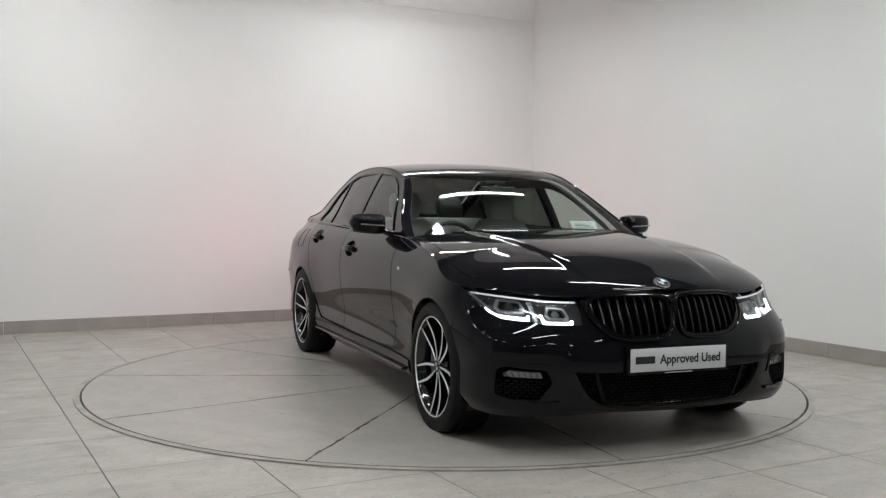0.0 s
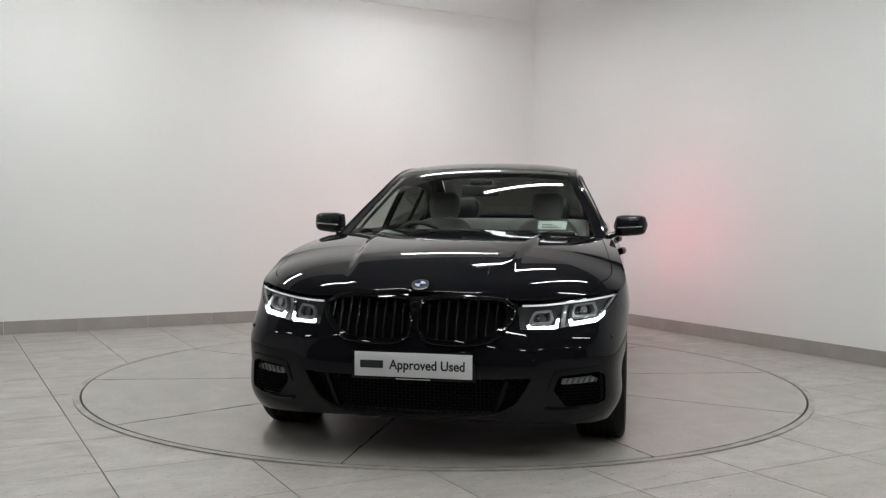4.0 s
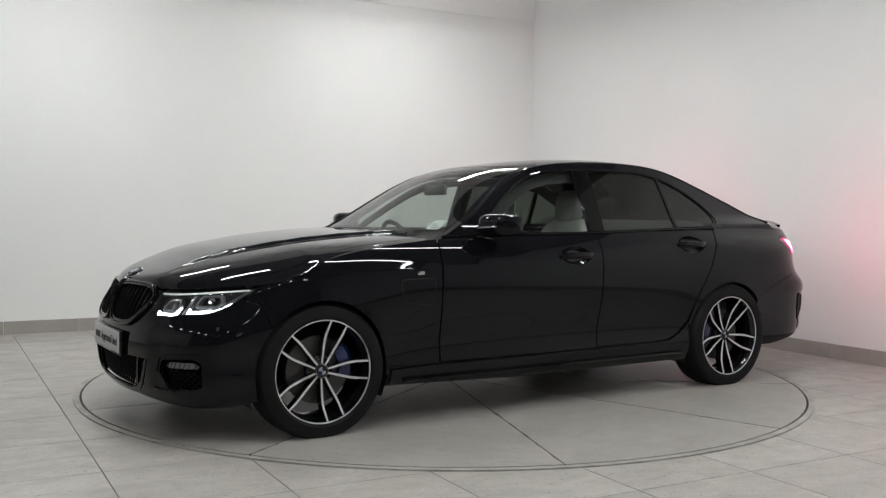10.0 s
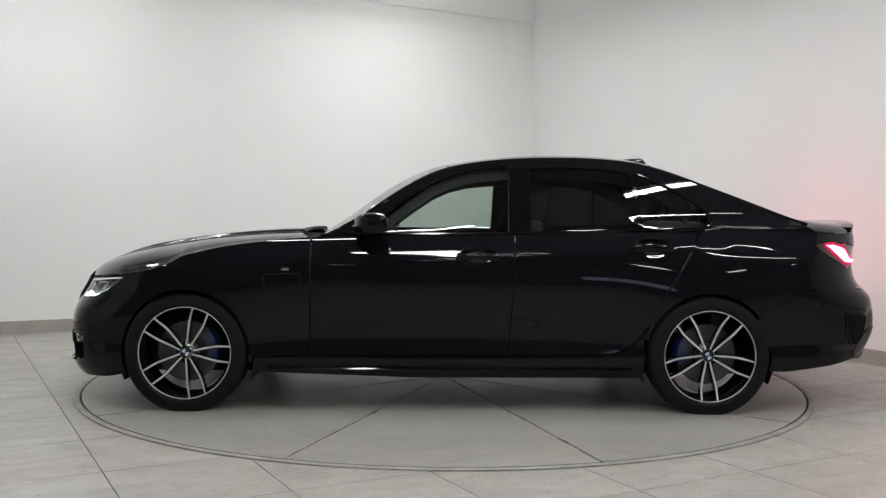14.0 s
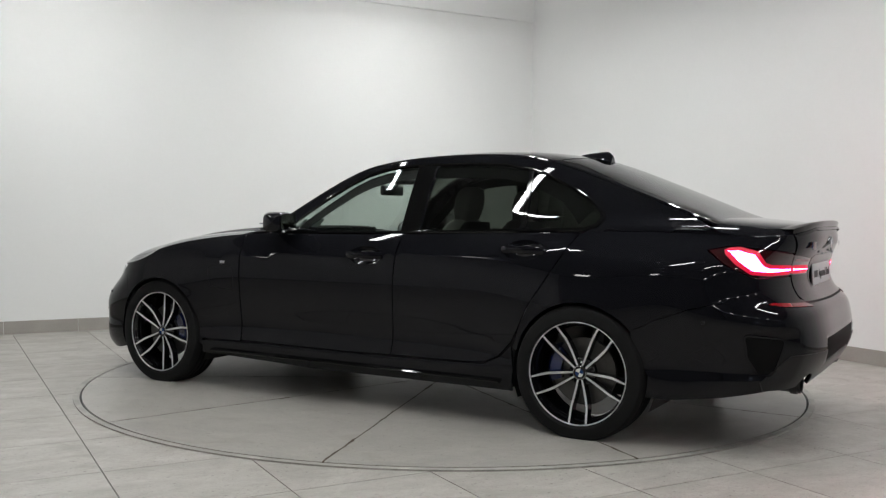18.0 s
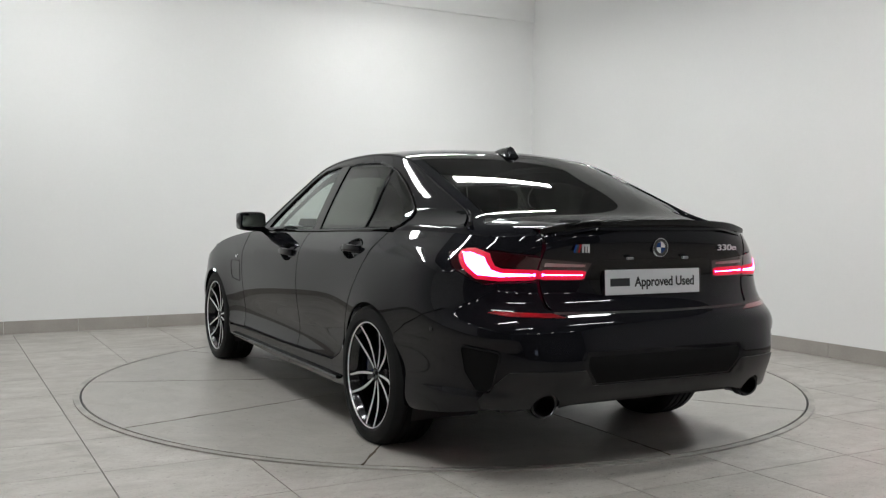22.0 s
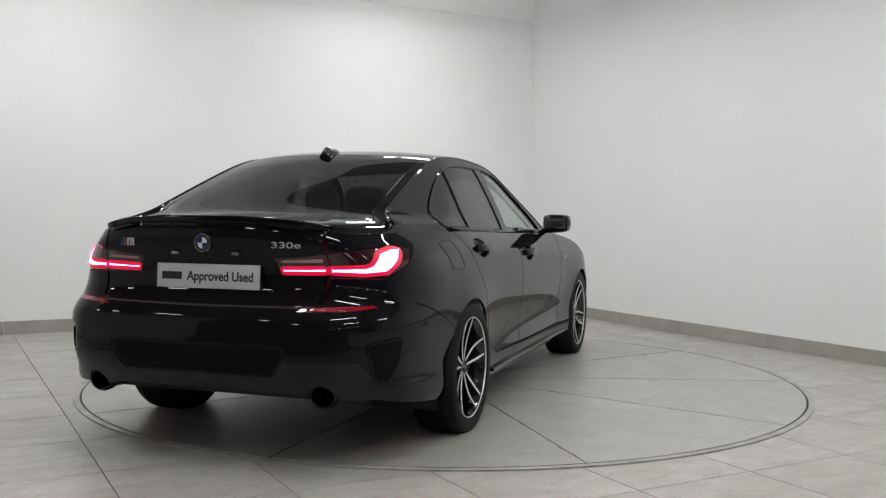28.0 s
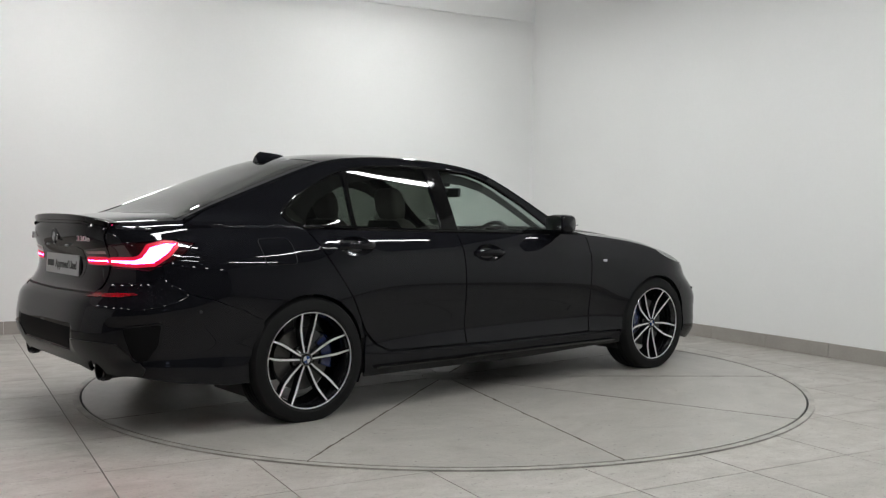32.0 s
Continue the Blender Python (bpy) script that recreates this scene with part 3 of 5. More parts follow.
M_TAIL = glowing("red_lamp_glow", (1.0, 0.030, 0.165), 78.0, (0.12, 0.003, 0.006))
M_TAILHALO = glowing("red_lamp_halo_glow", (1.0, 0.004, 0.06), 0.55, (0.12, 0.003, 0.006))
M_TAILDIM = material("dark_red_lamp_lens", (0.026, 0.0015, 0.003), 0.08, coat=1.0)
M_REFLECT = material("red_reflector", (0.20, 0.004, 0.009), 0.15, coat=1.0)
M_STRIP = material("pale_lamp_strip", (0.34, 0.25, 0.25), 0.3)
M_MIRROR = material("mirror_glass", (0.8, 0.8, 0.8), 0.01, metal=1.0)
M_BLUEPRINT = material("blue_badge_enamel", (0.008, 0.04, 0.16), 0.2, coat=1.0)
M_REDPRINT = material("red_badge_enamel", (0.35, 0.01, 0.015), 0.2, coat=1.0)
M_DISC = material("pale_paper", (0.55, 0.62, 0.58), 0.6)

car = tagged(new("car"), "glossy black four-door saloon car with lit lamps on the turntable", "car")

# ---- car: body panels ----
ARCH_R = 0.344
FRONT_ARCH = lambda a0, a1: arc(AXLE, HUB_Z, ARCH_R, a0, a1)
REAR_ARCH = lambda a0, a1: arc(-AXLE, HUB_Z, ARCH_R, a0, a1)

HEAD_LOW = nose([(0.440, 0.640), (0.446, 0.588), (0.60, 0.590), (0.66, 0.601), (0.76, 0.610)]) + side([(1.90, 0.632), (1.81, 0.682), (1.747, 0.728)])
P_IN, P_TIP = p_nose(0.440, 0.690), p_side(1.747, 0.735)
HEAD_TOP = [(p, float(EDGE(p)) - 0.004 - 0.008 * ((P_IN - p) / (P_IN - P_TIP)) ** 3) for p in np.linspace(P_TIP, P_IN, 14)]
HEADLAMP = HEAD_LOW + HEAD_TOP
KIDNEY = [(0.020, 0.690), (0.045, 0.710), (0.12, 0.717), (0.30, 0.715), (0.375, 0.704), (0.416, 0.672), (0.403, 0.625), (0.355, 0.570), (0.30, 0.540),
          (0.22, 0.530), (0.10, 0.531), (0.046, 0.544), (0.024, 0.58)]
SIDE_INTAKE = [(0.590, 0.330), (0.615, 0.392), (0.775, 0.405), (0.805, 0.385), (0.808, 0.275), (0.74, 0.255), (0.64, 0.258)]

# fender, doors, quarter, sill
HANDLES = ((-0.157, 0.848), (-1.112, 0.902))
CUPS = [[(hx + 0.112 * math.cos(a), hz + 0.052 * math.sin(a)) for a in np.linspace(0, 2 * math.pi, 41)[:-1]] for hx, hz in HANDLES]
seam = [(1.747, 0.715), (1.738, 0.66), (1.705, 0.56)]
fender = [HEAD_TOP[0]] + side(seam[1:]) + [(p_side(x, z), z) for x, z in FRONT_ARCH(41, 186)] + \
    [(1.065, 0.262), (1.06, 0.30), (0.757, 0.305), (0.755, 0.60), (0.755, 0.93)] + [(0.755, float(EDGE(0.755)))] + edge_line(0.80, p_side(1.75, 0.76), 24)[:-1]
top_strip = [(x, float(np.interp(x, EDGE_X, EDGE_Y)) * 1.0) for x in np.linspace(0.78, 1.80, 30)] + \
    [(x, float(np.interp(x, EDGE_X, EDGE_Y)) * 0.93) for x in np.linspace(1.80, 0.78, 30)]
strip = sheet(top_at, top_strip, gap=0.0006, step=0.025)
pair("front_fender", joined(sheet(body_at, fender), strip), M_PAINT, car)
door_f = [(0.750, 0.312), (0.40, 0.308), (-0.10, 0.308), (-0.325, 0.314), (-0.345, 0.60), (-0.352, 0.80)] + edge_line(-0.362, 0.748, 30)
pair("front_door", sheet(body_at, fine(door_f), holes=CUPS[:1]), M_PAINT, car)
door_r = [(-0.330, 0.314), (-0.80, 0.318), (-0.911, 0.328), (-0.984, 0.361), (-1.06, 0.44), (-1.101, 0.515), (-1.149, 0.615), (-1.244, 0.756), (-1.32, 0.88)] + \
    edge_line(-1.385, -0.366, 30) + [(-0.357, 0.80), (-0.350, 0.60)]
pair("rear_door", sheet(body_at, door_r, holes=CUPS[1:]), M_PAINT, car)
LAMP_TIP = side([(-2.02, 0.925)])[0]
arch_pts = arc(-AXLE, HUB_Z, ARCH_R, 14, 141, 26)
quarter = [(-1.069, 0.41)] + [(p_side(x, z), z) for x, z in arch_pts] + side([(-1.80, 0.60), (-1.95, 0.655), (-2.08, 0.69)]) + \
    tail([(0.72, 0.700), (0.545, 0.700), (0.561, 0.806), (0.70, 0.803)]) + side([(-2.225, 0.797), (-2.10, 0.858), (-2.012, 0.926), (-2.10, 0.946)]) + \
    tail([(0.70, 0.930), (0.569, 0.911), (0.576, 1.012)]) + edge_line(p_tail(0.585, 1.01), -1.390, 40) + \
    [(-1.326, 0.88), (-1.249, 0.756), (-1.154, 0.615), (-1.106, 0.515)]
pair("rear_quarter", sheet(body_at, quarter), M_PAINT, car)
sill = [(1.062, 0.215), (1.05, 0.292), (0.76, 0.300), (-0.30, 0.302), (-0.90, 0.314), (-1.0, 0.36), (-1.062, 0.42), (-1.075, 0.30), (-1.062, 0.19), (0.2, 0.185)]
pair("side_sill", sheet(body_at, sill, lift=0.006), M_PAINT, car)

# bonnet and boot lid
xs = np.linspace(0.80, 1.80, 26)
lead = [(float(a), float(b)) for a, b in zip(EDGE_X, EDGE_Y) if a > 1.80][::8]
bonnet_half = [(0.80 + 0.06, -0.001)] + [(0.80 + 0.06 * (1 - (y / 0.72) ** 2), y) for y in np.linspace(0.05, 0.70, 12)] + \
    [(x, float(np.interp(x, EDGE_X, EDGE_Y)) * 0.925) for x in xs] + [(a - 0.003, b * 0.992) for a, b in lead] + [(float(EDGE_X[-1]) - 0.004, -0.001)]
bonnet_half = bonnet_half[:-1] if bonnet_half[-1] == bonnet_half[-2] else bonnet_half
hb = sheet(top_at, bonnet_half, gap=0.0, step=0.02)
panel("bonnet", joined(hb, mirrored(hb)), M_PAINT, car)
deck_half = [(-2.01, -0.001)] + [(x, float(np.interp(x, EDGE_X, EDGE_Y)) * 0.893) for x in np.linspace(-2.01, -2.29, 12)] + \
    [(float(q[0]), float(q[1])) for q in (body_at(p_tail(y, 1.02), 1.0) for y in np.linspace(0.55, 0.0, 20))][:-1] + [(float(TAIL(1.0)), -0.001)]
hd = sheet(top_at, deck_half, gap=0.0, step=0.028)
lid_face = tail([(0.0, 0.682), (0.30, 0.682), (0.515, 0.690), (0.535, 0.72), (0.548, 0.80), (0.555, 0.885), (0.562, 0.95), (0.57, 1.018), (0.40, 1.026), (0.0, 1.028)])
tl_in = tail([(0.33, 0.884), (0.352, 0.812), (0.553, 0.812), (0.560, 0.905)])
hf = sheet(body_at, lid_face, holes=[tl_in], gap=0.0)
panel("boot_lid", joined(hd, mirrored(hd), hf, mirrored(hf)), M_PAINT, car)
side_deck = [(x, float(np.interp(x, EDGE_X, EDGE_Y)) * 0.893 + 0.001) for x in np.linspace(-2.18, -2.29, 7)] + [(-2.333, 0.552)] + \
    [(x, float(np.interp(x, EDGE_X, EDGE_Y))) for x in np.linspace(-2.333, -2.18, 10)]
pair("rear_shoulder", sheet(top_at, side_deck, gap=0.0, depth=0.003, step=0.02), M_PAINT, car)

# roof and pillars
def grid_patch(t0, t1, q0, q1, nt=30, nq=10):
    ts, qs = [t0 + (t1 - t0) * i / nt for i in range(nt + 1)], [q0 + (q1 - q0) * i / nq for i in range(nq + 1)]
    return [(t * T_U, q0 * Q_U) for t in ts] + [(t1 * T_U, q * Q_U) for q in qs[1:]] + [(t * T_U, q1 * Q_U) for t in ts[::-1][1:]] + [(t0 * T_U, q * Q_U) for q in qs[::-1][1:-1]]


panel("roof", sheet(roof_at, grid_patch(4.72, 8.62, -1, 1), gap=0.0), M_PAINT, car)
pair("windscreen_pillar", sheet(roof_at, grid_patch(0.0, 4.70, 0.925, 1.0, 40, 2), gap=0.0003, step=0.02), M_PAINT, car)
pair("rear_pillar", sheet(roof_at, grid_patch(8.64, 13.9, 0.90, 1.0, 44, 3), gap=0.0003, step=0.02), M_PAINT, car)
panel("windscreen", sheet(roof_at, grid_patch(0.1, 4.66, -0.915, 0.915, 40, 20), gap=0.0, depth=0.005), M_CLEAR, car, "clear curved windscreen").visible_shadow = False
panel("rear_window", sheet(roof_at, grid_patch(8.68, 13.0, -0.89, 0.89, 40, 20), gap=0.0, depth=0.005), M_REARTINT, car, "dark-tinted rear window").visible_shadow = False
panel("windscreen_header", sheet(roof_at, grid_patch(4.25, 4.66, -0.915, 0.915, 6, 20), gap=0.0, depth=0.004, lift=-0.007), M_BLACK, car)
W_F = [(0.47, 0.985), (0.40, 1.045), (0.25, 1.158), (0.10, 1.25), (0.0, 1.296), (-0.12, 1.328), (-0.26, 1.345), (-0.338, 1.348), (-0.33, 0.98)]
W_R = [(-0.455, 0.985), (-0.462, 1.346), (-0.65, 1.352), (-0.88, 1.343), (-1.025, 1.316), (-1.052, 1.008)]
W_Q = [(-1.078, 1.010), (-1.055, 1.308), (-1.14, 1.282), (-1.27, 1.222), (-1.39, 1.148), (-1.452, 1.096), (-1.468, 1.068), (-1.446, 1.034), (-1.40, 1.016)]
rail = [(float(F_RX(t)), float(roof_at(t * T_U, Q_U)[2])) for t in np.linspace(0, 13.8, 76)]
cab = [(x, z) for x, z in rail] + [(x, float(EDGE(x)) - 0.004) for x in np.linspace(-2.165, 0.72, 62)]
pair("cabin_frame", sheet(cabin_at, cab, holes=[rounded(W_F, 0.02), rounded(W_R, 0.02), rounded(W_Q, 0.02)], gap=0.0, step=0.025), M_PAINT, car)
for nm, w, mt, lb in (("front_side_window", W_F, M_SIDEGLASS, "lightly tinted side window"), ("rear_side_window", W_R, M_TINT, "dark privacy glass"), ("quarter_window", W_Q, M_TINT, "dark privacy glass")):
    for ob in pair(nm, sheet(cabin_at, rounded(w, 0.02), gap=-0.006, depth=0.004, lift=-0.003), mt, car, lb):
        ob.visible_shadow = False
kink = [(-1.40, 1.012), (-1.452, 1.030), (-1.482, 1.066), (-1.463, 1.104), (-1.395, 1.160), (-1.27, 1.234), (-1.275, 1.222), (-1.388, 1.146), (-1.446, 1.096), (-1.458, 1.068), (-1.440, 1.036), (-1.395, 1.020)]
pair("quarter_trim", sheet(cabin_at, kink, gap=0.0, lift=0.002, depth=0.004, step=0.012), M_TRIM, car, "gloss black window surround")
pillar = [(-0.338, 0.978), (-0.345, 1.350), (-0.455, 1.350), (-0.448, 0.978)]
pair("door_pillar", sheet(cabin_at, pillar, gap=0.001, lift=0.003, depth=0.003), M_TRIM, car, "gloss black pillar cover")
rail_trim = [(0.43, 0.99), (0.37, 1.05), (0.23, 1.163), (0.10, 1.254), (0.0, 1.30), (-0.12, 1.332), (-0.30, 1.350), (-0.65, 1.357), (-0.88, 1.348), (-1.05, 1.316), (-1.27, 1.226), (-1.40, 1.12)]
rail_trim += [(-1.34, 1.06), (-1.23, 1.165), (-1.04, 1.255), (-0.88, 1.288), (-0.65, 1.298), (-0.30, 1.292), (-0.14, 1.275), (-0.02, 1.245), (0.08, 1.20), (0.20, 1.12), (0.33, 1.02), (0.37, 0.985)]
pair("roof_rail_trim", sheet(cabin_at, rail_trim, gap=0.0, lift=-0.035, depth=0.004, step=0.03), M_LINER, car)
strip_q = [(-1.055, 1.008), (-1.030, 1.316), (-1.050, 1.310), (-1.075, 1.010)]
pair("window_divider", sheet(cabin_at, strip_q, gap=0.0, lift=0.004, depth=0.004), M_TRIM, car)


def tube(points, r, n=8, flat=1.0):
    """A bent rod of round or flattened section along the points."""
    bm = bmesh.new()
    pts = [Vector(p) for p in points]
    rings = []
    for i, p in enumerate(pts):
        d = (pts[min(i + 1, len(pts) - 1)] - pts[max(i - 1, 0)]).normalized()
        a = d.cross(Vector((0, 0, 1)) if abs(d.z) < 0.9 else Vector((1, 0, 0))).normalized()
        b = d.cross(a)
        rings.append([bm.verts.new(p + a * r * math.cos(2 * math.pi * k / n) + b * r * flat * math.sin(2 * math.pi * k / n)) for k in range(n)])
    for p, q in zip(rings, rings[1:]):
        for k in range(n):
            bm.faces.new((p[k], p[(k + 1) % n], q[(k + 1) % n], q[k]))
    bm.faces.new(rings[0]), bm.faces.new(rings[-1])
    return bm


def shifted(points, s=1):
    return [(p[0] + OFF[0], p[1] * s + OFF[1], p[2]) for p in points]


for s in (1, -1):
    pts = [(float(F_RX(t)), float(cabin_y(F_RX(t), F_RZ(t))) - 0.004, float(F_RZ(t)) - 0.002) for t in np.linspace(0.0, 12.9, 80)]
    part("roof_moulding", tube(shifted(pts, s), 0.009), M_PAINT, car)
    pts = [(x, float(cabin_y(x, EDGE(x))) + 0.006, float(EDGE(x)) + 0.006) for x in np.linspace(0.70, -1.40, 60)]
    part("belt_moulding", tube(shifted(pts, s), 0.011), M_TRIM, car, "gloss black window sill strip")
    top = [(0.46, 0.985), (0.385, 1.05), (0.24, 1.165), (0.10, 1.256), (0.0, 1.302), (-0.12, 1.334), (-0.30, 1.352), (-0.65, 1.359), (-0.88, 1.350), (-1.05, 1.318), (-1.14, 1.289),
           (-1.27, 1.229), (-1.395, 1.155), (-1.463, 1.100), (-1.482, 1.068), (-1.456, 1.026), (-1.40, 1.008)]
    dense = fine(top, 0.03, False)
    part("window_moulding", tube(shifted([(x, float(cabin_y(x, z)) + 0.002, z) for x, z in dense], s), 0.007), M_TRIM, car)

# bumpers
front_half = [(p, float(EDGE(p)) - 0.004) for p in np.linspace(P_FRONT, P_IN + 0.012, 16)] + HEAD_LOW + side(seam[1:]) + \
    [(p_side(x, z), z) for x, z in arc(AXLE, HUB_Z, ARCH_R, 41, -20, 14)] + side([(1.85, 0.178)]) + nose([(0.74, 0.172), (0.55, 0.182), (0.35, 0.192), (0.0, 0.196)]) + \
    nose([(0.0, 0.218), (0.30, 0.222), (0.37, 0.232), (0.43, 0.27), (0.475, 0.335), (0.50, 0.385), (0.30, 0.380), (0.0, 0.376)])
fb = sheet(body_at, front_half, holes=[fine(nose(KIDNEY)), rounded(nose(SIDE_INTAKE), 0.02)], gap=0.0, step=0.02)
panel("front_bumper", joined(fb, mirrored(fb)), M_PAINT, car)
PIPE_Y, PIPE_Z = 0.556, 0.318
NOTCH = [(PIPE_Y + 0.058 * math.cos(a), PIPE_Z - 0.010 + 0.060 * math.sin(a)) for a in np.linspace(0, math.pi, 15)]
rear_half = [(p_side(x, z), z) for x, z in arc(-AXLE, HUB_Z, ARCH_R, 141, 194, 12)] + side([(-1.86, 0.232), (-2.10, 0.262)]) + tail([(0.72, 0.305)] + NOTCH + [(0.40, 0.335), (0.0, 0.338)]) + \
    tail([(0.0, 0.678), (0.50, 0.684), (0.53, 0.70)]) + side([(-2.195, 0.712), (-2.08, 0.686), (-1.95, 0.652), (-1.80, 0.597)])
rb = sheet(body_at, rear_half, gap=0.0, step=0.02)
panel("rear_bumper", joined(rb, mirrored(rb)), M_PAINT, car)


# ---- car: inner shell ----
def cpart(name, bm, mat, label="", parent=None, smooth=35.0):
    """A mesh built in car axes, as a part of the car."""
    bmesh.ops.translate(bm, vec=(OFF[0], OFF[1], 0), verts=bm.verts)
    return part(name, bm, mat, parent or car, label, smooth)


def both(fn, name, mat, label=""):
    """A part and its mirror image on the other side."""
    for s in (1, -1):
        bm = fn()
        if s < 0:
            bmesh.ops.scale(bm, vec=(1, -1, 1), verts=bm.verts)
        cpart(name, bm, mat, label)


inner = [(1.05, 0.22), (0.9, 0.22), (-1.05, 0.22), (-1.10, 0.55), (-1.25, 0.80), (-1.38, 0.95), (-0.4, 0.945), (0.6, 0.93), (0.85, 0.91), (1.05, 0.70)]
pair("inner_panel", sheet(body_at, inner, lift=-0.022, step=0.06, depth=0.01), M_BLACK, car)


def liner():
    bm = bmesh.new()
    rows = []
    for x, z in arc(0, HUB_Z, 0.375, -25, 205, 22):
        rows.append([bm.verts.new((x, y, z)) for y in (0.50, 0.845)])
    for a, b in zip(rows, rows[1:]):
        bm.faces.new((a[0], a[1], b[1], b[0]))
    bm.faces.new([r[0] for r in rows])
    return bm


for ax in (AXLE, -AXLE):
    for s in (1, -1):
        bm = liner()
        bmesh.ops.transform(bm, matrix=Matrix.Translation((ax, 0, 0)) @ Matrix.Diagonal((1, s, 1, 1)), verts=bm.verts)
        cpart("wheel_arch_liner", bm, M_BLACK)
for nm, dims in (("rear_floor", (-2.16, -0.62, 0.25, -1.80, 0.62, 0.27)), ("rear_axle_floor", (-1.82, -0.50, 0.205, -1.04, 0.50, 0.23)), ("floor_pan", (-1.06, -0.83, 0.205, 1.06, 0.83, 0.26)),
                 ("front_axle_floor", (1.04, -0.50, 0.205, 1.80, 0.50, 0.23)), ("front_undertray", (1.79, -0.60, 0.195, 2.05, 0.60, 0.212)), ("bulkhead", (0.84, -0.74, 0.25, 0.87, 0.74, 0.88)),
                 ("boot_wall", (-1.52, -0.79, 0.25, -1.46, 0.79, 0.955)), ("radiator", (1.93, -0.40, 0.22, 1.97, 0.40, 0.66)), ("rear_wall", (-2.28, -0.62, 0.28, -2.24, 0.62, 0.96))):
    bm = bmesh.new()
    box(bm, *dims)
    cpart(nm, bm, M_BLACK)

# ---- car: wheels ----
def revolve(profile, n=64, cap=False):
    """A ring turned about the wheel's axle (y) from (radius, y) points."""
    bm = bmesh.new()
    rings = []
    for i in range(n):
        a = 2 * math.pi * i / n
        rings.append([bm.verts.new((r * math.cos(a), y, r * math.sin(a))) for r, y in profile])
    for i in range(n):
        p, q = rings[i], rings[(i + 1) % n]
        for k in range(len(profile) - 1):
            bm.faces.new((p[k], p[k + 1], q[k + 1], q[k]))
    if cap:
        bm.faces.new([r[-1] for r in rings])
    return bm


def tyre_bm():
    prof = [(0.243, -0.105), (0.262, -0.116), (0.290, -0.1165), (0.312, -0.108), (0.322, -0.094)]
    for g in (-0.055, -0.018, 0.018, 0.055):
        prof += [(0.3275, g - 0.005), (0.3215, g - 0.0045), (0.3215, g + 0.0045), (0.3275, g + 0.005)]
    prof += [(0.322, 0.094), (0.312, 0.108), (0.290, 0.1165), (0.270, 0.1155), (0.262, 0.1165), (0.254, 0.112), (0.243, 0.105)]
    bm = revolve([(r * 1.0155, y) for r, y in prof], 72)
    return bm


def spoke_bm(sign, top, dish_by):
    """One leg of a double spoke, pointing along +x, in the wheel's plane (x, z)."""
    bm = bmesh.new()
    n, rows = 16, []
    for i in range(n + 1):
        u = i / n
        r = 0.036 + (0.2500 - 0.036) * u
        mid = sign * float(np.interp(u, (0, 0.10, 0.30, 0.56, 0.68, 1.0), (0.0110, 0.0150, 0.0255, 0.0380, 0.0412, 0.0440)))
        half = (0.0046 + 0.0018 * math.sin(math.pi * u)) * (0.84 if top else 1.25)
        y = 0.088 + 0.012 * u ** 2 - 0.010 * math.sin(math.pi * u) - dish_by * (1 - u) ** 1.3
        y0, y1 = (y, y + 0.0022) if top else (y - 0.042, y)
        rows.append([bm.verts.new((r, yy, mid + h)) for yy, h in ((y0, -half * 1.15), (y1, -half), (y1, half), (y0, half * 1.15))])
    for p, q in zip(rows, rows[1:]):
        for k in range(4):
            bm.faces.new((p[k], p[(k + 1) % 4], q[(k + 1) % 4], q[k]))
    bm.faces.new(rows[0]), bm.faces.new(rows[-1])
    return bm


